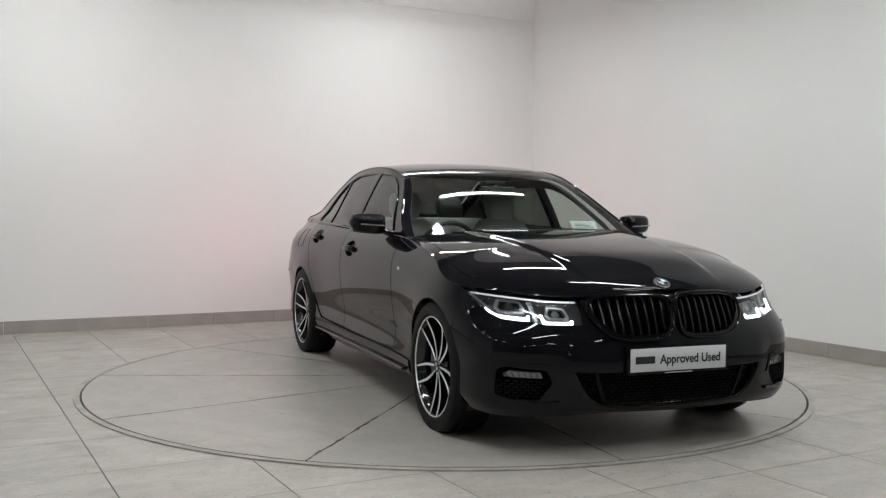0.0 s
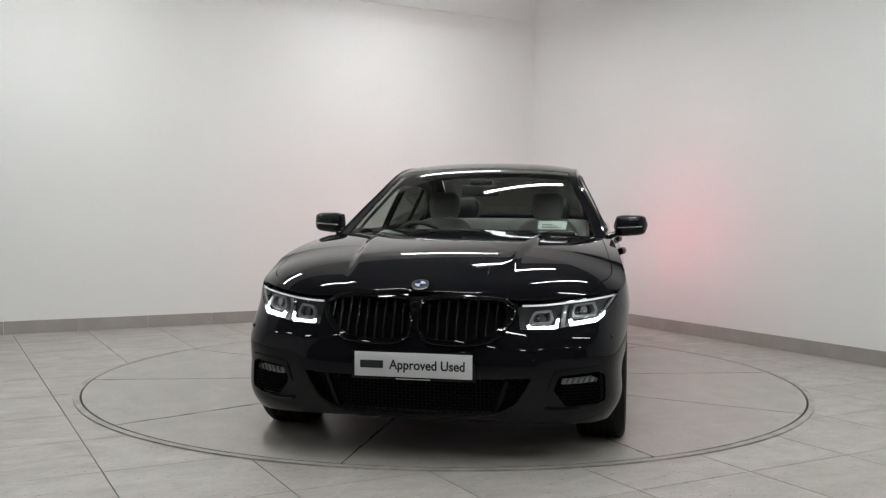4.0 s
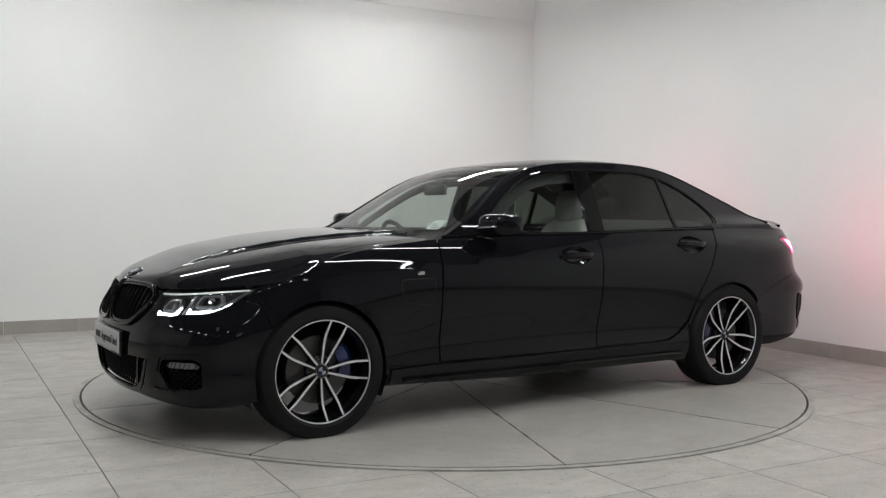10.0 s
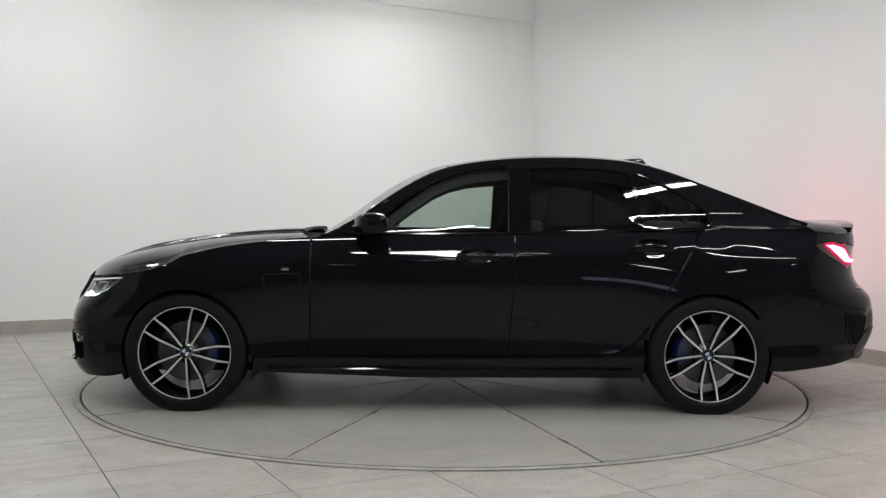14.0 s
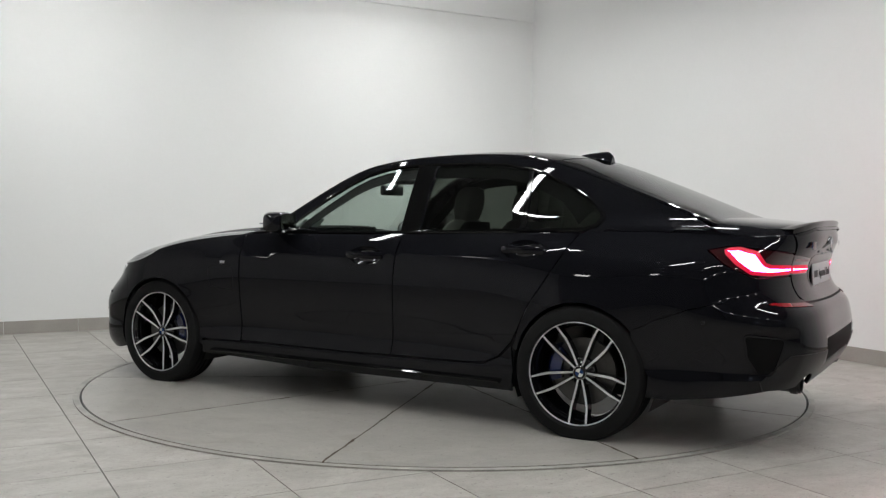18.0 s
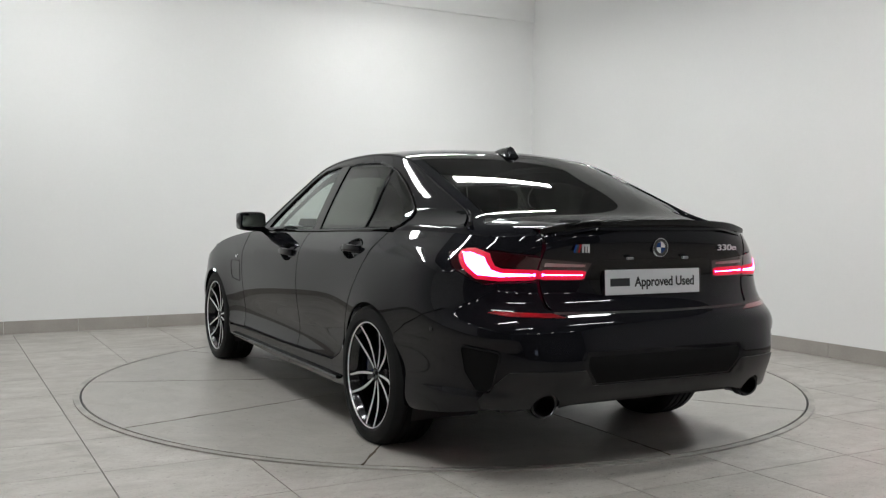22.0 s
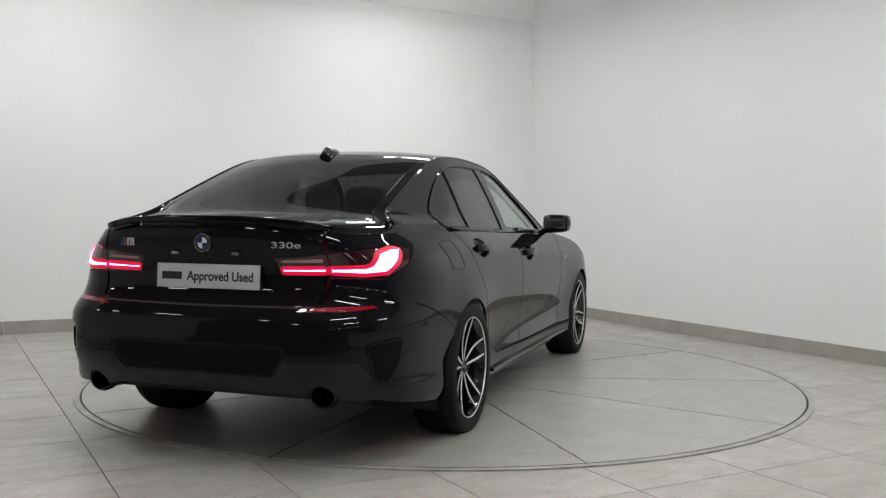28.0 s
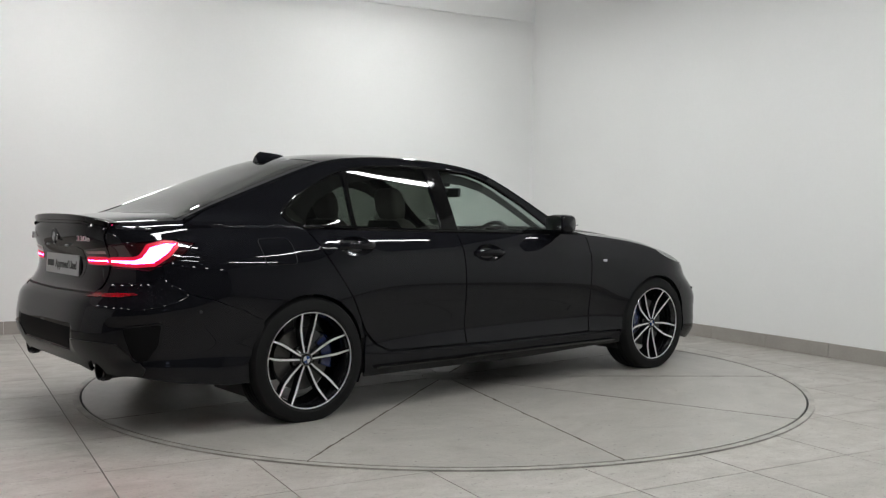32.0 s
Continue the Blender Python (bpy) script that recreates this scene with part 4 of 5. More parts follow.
def make_wheel(phase, dish_by):
    wheel = part("wheel", revolve([(0.240, -0.10), (0.250, -0.105), (0.250, -0.098), (0.229, -0.085), (0.222, -0.02), (0.226, 0.05), (0.236, 0.088), (0.2455, 0.100), (0.2455, 0.104)], 64), M_RIM, car,
                 "double-spoke alloy wheel in gloss black and bare metal", 50)
    part("tyre", tyre_bm(), M_RUBBER, wheel, "black low-profile tyre", 30)
    part("rim_edge", revolve([(0.2455, 0.100), (0.2470, 0.1085), (0.2500, 0.1095), (0.2535, 0.106), (0.2540, 0.100)], 64), M_CUT, wheel, "machined rim edge", 30)
    bodies = [mesh_of(spoke_bm(s, False, dish_by), "spoke", M_RIM, 30) for s in (1, -1)]
    faces = [mesh_of(spoke_bm(s, True, dish_by), "spoke_face", M_CUT, 30) for s in (1, -1)]
    for k in range(5):
        turn = pose(0, 0, 0, 0, phase + 72 * k, 0)
        for nm, pairs in (("spoke", bodies), ("spoke_face", faces)):
            for me in pairs:
                ob = new(nm, me)
                ob.parent = wheel
                ob.matrix_basis = turn
        bm = revolve([(0.0125, 0.060), (0.0125, 0.068), (0.009, 0.069), (0.008, 0.062)], 10, True)
        ob = part("wheel_bolt", bm, M_STEEL, wheel)
        ob.matrix_basis = turn @ pose(0, 0, 0, 0, 36, 0) @ pose(0.056, -dish_by, 0)
    hub = part("hub", revolve([(0.072, 0.04), (0.070, 0.062), (0.050, 0.070), (0.038, 0.088), (0.0345, 0.0905)], 40), M_RIM, wheel, "", 40)
    cap = part("hub_cap", revolve([(0.0345, 0.086), (0.0340, 0.0935), (0.030, 0.0950), (0.001, 0.0955)], 40, True), M_CHROME, wheel, "", 30)
    band = part("hub_cap_ring", revolve([(0.0315, 0.0945), (0.031, 0.0962), (0.0215, 0.0965), (0.021, 0.095)], 40), M_TRIM, wheel, "", 30)
    for k in range(4):
        bm = bmesh.new()
        c = bm.verts.new((0, 0.0968, 0))
        vs = [bm.verts.new((0.0208 * math.cos(a), 0.0966, 0.0208 * math.sin(a))) for a in [math.pi / 2 * (k + j / 8) for j in range(9)]]
        for a, b in zip(vs, vs[1:]):
            bm.faces.new((c, a, b))
        bmesh.ops.solidify(bm, geom=bm.faces[:], thickness=0.001)
        part("hub_cap_quarter", bm, M_BLUEPRINT if k % 2 else M_PLATE, wheel).matrix_basis = pose(0, -dish_by, 0)
    for ob in (hub, cap, band):
        ob.matrix_basis = pose(0, -dish_by, 0)
    return wheel


def brake_bm():
    bm = revolve([(0.06, 0.035), (0.165, 0.035), (0.165, 0.010), (0.06, 0.010)], 48)
    bmesh.ops.recalc_face_normals(bm, faces=bm.faces)
    return bm


def caliper_bm():
    bm = bmesh.new()
    rows = []
    for i in range(11):
        a = radians(-32 + 64 * i / 10)
        rows.append([bm.verts.new((r * math.cos(a), y, r * math.sin(a))) for r, y in ((0.105, -0.01), (0.112, 0.058), (0.165, 0.064), (0.186, 0.045), (0.186, -0.01))])
    for p, q in zip(rows, rows[1:]):
        for k in range(5):
            bm.faces.new((p[k], p[(k + 1) % 5], q[(k + 1) % 5], q[k]))
    bm.faces.new(rows[0]), bm.faces.new(rows[-1])
    bmesh.ops.bevel(bm, geom=[e for e in bm.edges if e.calc_face_angle(0) > 0.6], offset=0.006, segments=2, affect="EDGES")
    return bm


TRACK = 0.775
front_wheel, rear_wheel = make_wheel(180, 0.012), make_wheel(180, 0.026)
front_wheel.matrix_basis = pose(AXLE + OFF[0], TRACK + 0.012 + OFF[1], HUB_Z, 0, -2, 0)
rear_wheel.matrix_basis = pose(-AXLE + OFF[0], TRACK + 0.022 + OFF[1], HUB_Z, 0, -17, 0)
copy_thing(front_wheel, pose(AXLE + OFF[0], -TRACK - 0.012 + OFF[1], HUB_Z, 0, -18, 180))
copy_thing(rear_wheel, pose(-AXLE + OFF[0], -TRACK - 0.022 + OFF[1], HUB_Z, 0, 18, 180))
for x, a, in ((AXLE, 168), (-AXLE, 12)):
    for s in (1, -1):
        bm = brake_bm()
        bmesh.ops.transform(bm, matrix=Matrix.Translation((x, s * TRACK, HUB_Z)) @ Matrix.Diagonal((1, s, 1, 1)), verts=bm.verts)
        cpart("brake_disc", bm, M_STEEL, "bare steel brake disc")
        bm = caliper_bm()
        bmesh.ops.transform(bm, matrix=Matrix.Translation((x, s * TRACK, HUB_Z)) @ Matrix.Diagonal((1, s, 1, 1)) @ pose(0, 0, 0, 0, -a, 0), verts=bm.verts)
        cpart("brake_caliper", bm, M_BLUE, "blue brake caliper")

# ---- car: front ----
def on_nose(name, points, mat, lift, label="", depth=0.01, round_to=0.0, step=0.02):
    poly = nose(points)
    return pair(name, sheet(body_at, rounded(poly, round_to) if round_to else poly, gap=0.0, lift=lift, depth=depth, step=step), mat, car, label)


pair("headlamp_housing", sheet(body_at, HEADLAMP, gap=-0.004, lift=-0.05, depth=0.01), M_BLACK, car)
lenses = pair("headlamp", sheet(body_at, HEADLAMP, gap=0.001, lift=-0.001, depth=0.004), M_LENS, car, "clear headlamp lens over lit white daytime lamps")
for ob in lenses:
    ob.visible_shadow = False
for s, lens in zip((1, -1), lenses):
    def in_lamp(name, poly, mat, lift, depth=0.02, label="", holes=()):
        g = sheet(body_at, poly, holes=holes, gap=0.0, lift=lift, depth=depth, step=0.015)
        return panel(name, g if s > 0 else mirrored(g), mat, lens, label)
    in_lamp("light_bar", nose([(0.806, 0.660), (0.797, 0.660), (0.789, 0.641), (0.768, 0.632), (0.672, 0.623), (0.660, 0.634), (0.654, 0.631), (0.662, 0.609), (0.775, 0.616), (0.802, 0.632)]), M_DRL, -0.014, 0.008, "glowing white daytime light")
    in_lamp("light_bar", nose([(0.612, 0.636), (0.604, 0.636), (0.597, 0.612), (0.584, 0.607), (0.494, 0.606), (0.485, 0.614), (0.478, 0.611), (0.485, 0.592), (0.590, 0.593), (0.608, 0.603)]), M_DRL, -0.014, 0.008, "glowing white daytime light")
    for y0, y1, z0, z1 in ((0.668, 0.780, 0.642, 0.694), (0.494, 0.592, 0.617, 0.668)):
        outer = rounded(nose([(y0, z0), (y1 - 0.012, z0 + 0.003), (y1, z0 + 0.020), (y1 - 0.014, z1 + 0.005), (y0 + 0.016, z1), (y0 - 0.004, z0 + 0.018)]), 0.008)
        hole = rounded(nose([(y0 + 0.012, z0 + 0.008), (y1 - 0.022, z0 + 0.011), (y1 - 0.012, z0 + 0.022), (y1 - 0.023, z1 - 0.004), (y0 + 0.022, z1 - 0.008), (y0 + 0.008, z0 + 0.020)]), 0.006)
        in_lamp("lamp_pod", outer, M_LAMPIN, -0.020, 0.022, "grey lamp pod frame", [hole])
        cx, cz = (y0 + y1) / 2, (z0 + z1) / 2 + 0.002
        in_lamp("projector_lens", nose(arc(cx, cz, 0.015, 0, 345, 15)), M_CHROME, -0.030, 0.012)
    in_lamp("lamp_divider", nose([(0.628, 0.606), (0.640, 0.606), (0.655, 0.690), (0.636, 0.690)]), M_LAMPIN, -0.024, 0.016)
    ps = np.linspace(P_IN - 0.012, P_TIP + 0.03, 16)
    off = [0.008 * ((P_IN - p) / (P_IN - P_TIP)) ** 3 for p in ps]
    # silver strip: its bright shine is put in as weak emission
    in_lamp("lamp_brow", [(p, float(EDGE(p)) - 0.009 - o) for p, o in zip(ps, off)] + [(p, float(EDGE(p)) - 0.0155 - o) for p, o in zip(ps[::-1], off[::-1])], M_BROW, -0.006, 0.006, "silver strip along the lamp's top, its shine put in as a faint glow")
    in_lamp("lamp_brow", side([(1.768, 0.720), (1.815, 0.690), (1.895, 0.643), (1.899, 0.648), (1.820, 0.696), (1.778, 0.721)]), M_LAMPIN, -0.006, 0.006)

# kidney grille: frame, slats and dark backing
kid = nose(KIDNEY)
on_nose("grille_backing", [(0.02, 0.52), (0.43, 0.52), (0.43, 0.71), (0.02, 0.71)], M_VOID, -0.055)
pair("grille_frame", sheet(body_at, shrink(fine(kid, 0.01), -0.011), holes=[shrink(fine(kid, 0.01), 0.009)], gap=0.0, lift=0.010, depth=0.03, step=0.012), M_TRIM, car, "gloss black kidney grille frame")
bm = bmesh.new()
box(bm, float(NOSE(0.62)) - 0.06, -0.016, 0.532, float(NOSE(0.62)) + 0.010, 0.016, 0.700, 0.008)
cpart("grille_divider", bm, M_VOID)
bm = bmesh.new()
box(bm, float(NOSE(0.66)) + 0.012, -0.011, 0.650, float(NOSE(0.66)) + 0.034, 0.011, 0.672, 0.005)
cpart("front_camera", bm, M_MESH)
KID_TOP = spline((0.03, 0.12, 0.30, 0.375, 0.415), (0.684, 0.712, 0.711, 0.700, 0.668))
KID_BOT = spline((0.03, 0.10, 0.22, 0.30, 0.36, 0.405), (0.58, 0.535, 0.531, 0.543, 0.573, 0.63))
for k in range(9):
    y = 0.056 + 0.0415 * k
    zt, zb = float(KID_TOP(y)) - 0.002, float(KID_BOT(y)) + 0.002
    for s in (1, -1):
        bm = bmesh.new()
        rows = []
        for i in range(9):
            z = zb + (zt - zb) * i / 8
            p = body_at(p_nose(y, z), z)
            x = float(p[0])
            rows.append([bm.verts.new((x + dx, s * (y + dy), z)) for dx, dy in ((-0.05, -0.003), (0.000, -0.0055), (0.003, 0.0), (0.000, 0.0055), (-0.05, 0.003))])
        for a, b in zip(rows, rows[1:]):
            for j in range(5):
                bm.faces.new((a[j], a[(j + 1) % 5], b[(j + 1) % 5], b[j]))
        bm.faces.new(rows[0]), bm.faces.new(rows[-1])
        cpart("grille_slat", bm, M_SLAT)

# lower intakes with mesh and blades
on_nose("intake_backing", [(0.0, 0.185), (0.53, 0.185), (0.53, 0.40), (0.0, 0.40)], M_VOID, -0.06)
on_nose("side_intake_backing", [(0.56, 0.25), (0.82, 0.25), (0.82, 0.44), (0.56, 0.44)], M_VOID, -0.05)
bm = bmesh.new()
for k in range(11):
    z = 0.228 + 0.0145 * k
    for y0 in np.arange(-0.45, 0.46, 0.036):
        y = y0 + (0.018 if k % 2 else 0)
        if abs(y) > 0.30 + (z - 0.22) * 1.2:
            continue
        x = float(body_at(p_nose(abs(y), z), z)[0]) - 0.03
        box(bm, x - 0.006, y - 0.011, z - 0.0022, x + 0.004, y + 0.011, z + 0.0022)
        box(bm, x - 0.006, y + 0.011, z - 0.0075, x + 0.004, y + 0.0145, z + 0.0075)
cpart("intake_mesh", bm, M_MESH, "black honeycomb intake mesh")
for s in (1, -1):
    bm = bmesh.new()
    for k in range(6):
        z = 0.268 + 0.0135 * k
        for y0 in np.arange(0.62, 0.80, 0.030):
            y = y0 + (0.015 if k % 2 else 0)
            x = float(body_at(p_nose(y, z), z)[0]) - 0.03
            box(bm, x - 0.01, s * y - 0.010, z - 0.002, x + 0.004, s * y + 0.010, z + 0.002)
            box(bm, x - 0.01, s * y + s * 0.010, z - 0.007, x + 0.004, s * y + s * 0.013, z + 0.007)
    cpart("side_intake_mesh", bm, M_MESH)
on_nose("fog_lamp", [(0.630, 0.352), (0.638, 0.376), (0.768, 0.382), (0.788, 0.369), (0.784, 0.357)], M_LENS, -0.012, "clear fog lamp strip")
on_nose("fog_reflector", [(0.632, 0.352), (0.640, 0.375), (0.766, 0.381), (0.786, 0.368), (0.782, 0.357)], M_LAMPIN, -0.024)
for k in range(6):
    y = 0.632 + 0.024 * k
    on_nose("fog_rib", [(y + 0.018, 0.357), (y + 0.021, 0.357), (y + 0.030, 0.375), (y + 0.027, 0.375)], M_BLACK, -0.018, depth=0.004)
on_nose("intake_blade", [(0.335, 0.222), (0.352, 0.222), (0.410, 0.380), (0.393, 0.380)], M_SLAT, -0.012, "gloss black intake blade", 0.03)
on_nose("splitter_edge", [(0.0, 0.190), (0.0, 0.214), (0.30, 0.217), (0.375, 0.227), (0.43, 0.262), (0.475, 0.325), (0.50, 0.38), (0.515, 0.38), (0.492, 0.322), (0.448, 0.252), (0.39, 0.212), (0.30, 0.196)], M_TRIM, 0.004, "", 0.012)
for s in (1, -1):
    q = [body_at(p_nose(y, 0.30), 0.30 * 0 + z) for y, z in ((0.56, 0.254), (0.60, 0.250), (0.65, 0.249), (0.69, 0.252))]
    cpart("bumper_wing", tube([(float(a[0]) - 0.006, s * float(a[1]), float(a[2])) for a in q], 0.020, 12, 0.42), M_PAINT)
    ring = [body_at(p, z) for p, z in shrink(fine(rounded(kid, 0.03), 0.012), -0.008)]
    ring.append(ring[0])
    cpart("grille_ring", tube([(float(a[0]) + 0.011, s * float(a[1]), float(a[2])) for a in ring], 0.0065, 8), M_TRIM)
on_nose("bumper_crease", [(0.580, 0.33), (0.607, 0.404), (0.655, 0.412), (0.790, 0.422), (0.795, 0.430), (0.645, 0.421), (0.598, 0.412), (0.568, 0.33)], M_PAINT, 0.005, "", 0.01)

# number plates: "Approved Used" behind a bar for the maker's name
def lettering(name, text, height, mat, parent, m, thick=0.0, wide=1.0, align="CENTER"):
    cu = bpy.data.curves.new(name, "FONT")
    cu.body, cu.size, cu.align_x, cu.align_y = text, height / 0.70, align, "CENTER"
    cu.offset, cu.extrude, cu.space_character = thick, 0.0006, wide
    tmp = bpy.data.objects.new(name, cu)
    me = bpy.data.meshes.new_from_object(tmp)
    bpy.data.objects.remove(tmp)
    me.materials.clear()
    me.materials.append(mat)
    ob = new(name, me)
    ob.parent = parent
    ob.matrix_basis = m
    return ob


def plate(m, name):
    """A number plate in its own axes: x across, y up, z outwards."""
    bm = bmesh.new()
    box(bm, -0.272, -0.066, -0.022, 0.272, 0.060, -0.001, 0.004)
    holder = part("plate_holder", bm, M_TRIM, car)
    holder.matrix_basis = m
    bm = bmesh.new()
    box(bm, -0.257, -0.0525, 0.0, 0.257, 0.0525, 0.004, 0.0015)
    pl = part(name, bm, M_PLATE, holder, "white plate with dark lettering")
    bm = bmesh.new()
    box(bm, -0.232, -0.0165, 0.0042, -0.130, 0.0165, 0.0050)
    part("name_bar", bm, M_INK, pl)
    lettering("lettering", "Approved Used", 0.040, M_INK, pl, pose(0.062, -0.0015, 0.0048) @ Matrix.Diagonal((0.90, 1, 1, 1)), 0.0013)
    bm = bmesh.new()
    box(bm, -0.075, -0.0632, -0.0005, 0.075, -0.0598, 0.0006)
    part("small_print_bar", bm, M_PLATE, holder)


AX_FRONT = Matrix(((0, 0, 1, 0), (1, 0, 0, 0), (0, 1, 0, 0), (0, 0, 0, 1)))
AX_REAR = Matrix(((0, 0, -1, 0), (-1, 0, 0, 0), (0, 1, 0, 0), (0, 0, 0, 1)))
plate(Matrix.Translation((2.231 + OFF[0], OFF[1], 0.433)) @ AX_FRONT, "number_plate")
plate(Matrix.Translation((-2.382 + OFF[0], OFF[1], 0.801)) @ AX_REAR @ pose(0, 0, 0, -3, 0, 0), "number_plate")


def roundel(m, r):
    """Round badge in plain colours: ring, dark band and four quarters."""
    bm = bmesh.new()
    bmesh.ops.create_cone(bm, cap_ends=True, segments=40, radius1=r, radius2=r * 0.96, depth=0.006)
    ob = part("round_badge", bm, M_CHROME, car, "round badge with silver ring and blue and white quarters")
    ob.matrix_basis = m
    bm = bmesh.new()
    ring_sector(bm, r * 0.60, r * 0.90, 0, 2 * math.pi, 0.0031, 0.0040, 40)
    part("badge_band", bm, M_INK, ob)
    for k in range(4):
        bm = bmesh.new()
        ring_sector(bm, 0.0003, r * 0.57, math.pi / 2 * k + 0.02, math.pi / 2 * (k + 1) - 0.02, 0.0031, 0.0040, 10)
        part("badge_quarter", bm, M_BLUEPRINT if k % 2 else M_PLATE, ob)


tilt = math.degrees(math.atan2(float(BONNET(2.07) - BONNET(2.11)), 0.04))
roundel(Matrix.Translation((2.09 + OFF[0], OFF[1], float(BONNET(2.09)) + 0.006)) @ AX_FRONT @ pose(0, 0, 0, -(90 - tilt), 0, 0), 0.041)
roundel(Matrix.Translation((float(TAIL(0.947)) - 0.006 + OFF[0], OFF[1], 0.947)) @ AX_REAR, 0.041)
# boot badges
M_LETTER = material("bright_badge_metal", (0.62, 0.62, 0.63), 0.35, metal=0.6)
for k, mt in enumerate((M_BLUEPRINT, M_INK, M_REDPRINT)):
    bm = bmesh.new()
    box(bm, -0.004, -0.017, 0, 0.004, 0.017, 0.003)
    bmesh.ops.transform(bm, matrix=pose(0, 0, 0, 0, 0, -18), verts=bm.verts)
    ob = part("badge_stripe", bm, mt, car)
    ob.matrix_basis = Matrix.Translation((float(body_at(p_tail(0.40, 0.945), 0.945)[0]) - 0.003 + OFF[0], 0.427 - 0.0105 * k + OFF[1], 0.945)) @ AX_REAR
bm = bmesh.new()
for x0, x1, sh in ((-0.004, 0.004, -18), (0.012, 0.018, -18), (0.024, 0.032, -6)):
    box(bm, x0, -0.017, 0, x1, 0.017, 0.004, 0, pose(0, 0, 0, 0, 0, 0))
box(bm, -0.004, 0.009, 0, 0.032, 0.017, 0.004)
ob = part("boot_badge", bm, M_LETTER, car, "small chrome badge block")
ob.matrix_basis = Matrix.Translation((float(body_at(p_tail(0.38, 0.945), 0.945)[0]) - 0.003 + OFF[0], 0.392 + OFF[1], 0.945)) @ AX_REAR
lean = math.degrees(math.atan2(float(body_at(p_tail(0.45, 0.94), 0.94)[0] - body_at(p_tail(0.33, 0.94), 0.94)[0]), 0.12))
lettering("model_lettering", "330e", 0.0255, M_LETTER, car, Matrix.Translation((float(body_at(p_tail(0.392, 0.942), 0.942)[0]) - 0.006 + OFF[0], -0.392 + OFF[1], 0.942)) @ AX_REAR @ pose(0, 0, 0, 0, lean + 1, 0) @ Matrix.Diagonal((1.85, 1, 3, 1)), 0.0003)

# ---- car: rear lamps, reflectors, lower rear ----
TL_OUT = [LAMP_TIP] + side([(-2.10, 0.942)]) + tail([(0.70, 0.925), (0.566, 0.906), (0.559, 0.812), (0.70, 0.806)]) + side([(-2.225, 0.80), (-2.10, 0.862)])
pair("lamp_bowl", sheet(body_at, TL_OUT, gap=-0.006, lift=-0.03, depth=0.01), M_BLACK, car)
outs = pair("rear_lamp", sheet(body_at, TL_OUT, gap=0.001, lift=0.001), M_TAILDIM, car, "lit red rear lamp")
ins = pair("boot_lamp", sheet(body_at, tl_in, gap=0.001, lift=0.001), M_TAILDIM, car, "lit red rear lamp on the boot lid")
GLOW_O = side([(-2.095, 0.925), (-2.145, 0.929)]) + tail([(0.748, 0.910), (0.722, 0.860), (0.696, 0.849), (0.62, 0.847), (0.566, 0.846), (0.566, 0.829), (0.70, 0.823)]) + side([(-2.205, 0.830), (-2.145, 0.876)])
GLOW_I = tail([(0.547, 0.846), (0.547, 0.830), (0.362, 0.828), (0.358, 0.841)])
for lamps, poly in ((outs, GLOW_O), (ins, GLOW_I)):
    g = sheet(body_at, shrink(fine(poly, 0.01), 0.0055), gap=0.0, lift=0.0035, depth=0.005, step=0.012)
    # wider dim red sheet: the bar's halo, modelled as a glowing border
    h = sheet(body_at, shrink(fine(poly, 0.01), -0.012), gap=0.0, lift=0.0022, depth=0.004, step=0.015)
    panel("glow_edge", h, M_TAILHALO, lamps[0], "red halo modelled round the light bar")
    panel("glow_edge", mirrored(h), M_TAILHALO, lamps[1], "red halo modelled round the light bar")
    panel("glow_bar", g, M_TAIL, lamps[0], "glowing red light bar")
    panel("glow_bar", mirrored(g), M_TAIL, lamps[1], "glowing red light bar")
on_tail = lambda name, pts, mat, lift, label="", depth=0.01: pair(name, sheet(body_at, tail(pts), gap=0.0, lift=lift, depth=depth, step=0.02), mat, car, label)
on_tail("lamp_strip", [(0.36, 0.868), (0.36, 0.878), (0.54, 0.886), (0.54, 0.872)], M_STRIP, 0.002)
on_tail("rear_reflector", [(0.48, 0.668), (0.53, 0.684), (0.735, 0.692), (0.755, 0.685), (0.70, 0.675)], M_REFLECT, 0.004, "red reflector strip")
on_tail("lid_gap", [(0.0, 0.676), (0.0, 0.684), (0.52, 0.690), (0.52, 0.682)], M_SLOT, 0.0012, "", 0.002)
on_tail("plate_recess", [(0.0, 0.745), (0.29, 0.745), (0.325, 0.80), (0.318, 0.885), (0.27, 0.898), (0.0, 0.898)], M_TRIM, 0.0015, "", 0.003)
for s in (1, -1):
    pts = [(float(body_at(p_tail(abs(y), 0.902), 0.902)[0]) - 0.012, y, 0.902) for y in (s * 0.165, s * 0.15, s * 0.135)]
    cpart("plate_lamp", tube(pts, 0.006), M_LAMPIN)
skirt = tail([(0.785, 0.335), (0.71, 0.455), (0.66, 0.462), (0.42, 0.462), (0.37, 0.395), (0.0, 0.395), (0.0, 0.330), (0.40, 0.328)] + NOTCH[::-1] + [(0.70, 0.302), (0.77, 0.30)])
pair("rear_skirt", sheet(body_at, skirt, gap=0.0, lift=0.005, depth=0.02), M_SATIN, car, "satin dark grey lower bumper")
on_tail("bumper_recess", [(0.0, 0.405), (0.355, 0.405), (0.405, 0.47), (0.40, 0.515), (0.0, 0.515)], M_MESH, 0.002, "", 0.004)
vent = side([(-2.215, 0.548), (-2.225, 0.45), (-2.265, 0.375), (-2.315, 0.372), (-2.345, 0.45), (-2.365, 0.53)])
pair("bumper_vent", sheet(body_at, rounded(vent, 0.02), gap=0.0, lift=0.003, depth=0.004), M_MESH, car, "gloss black vent")
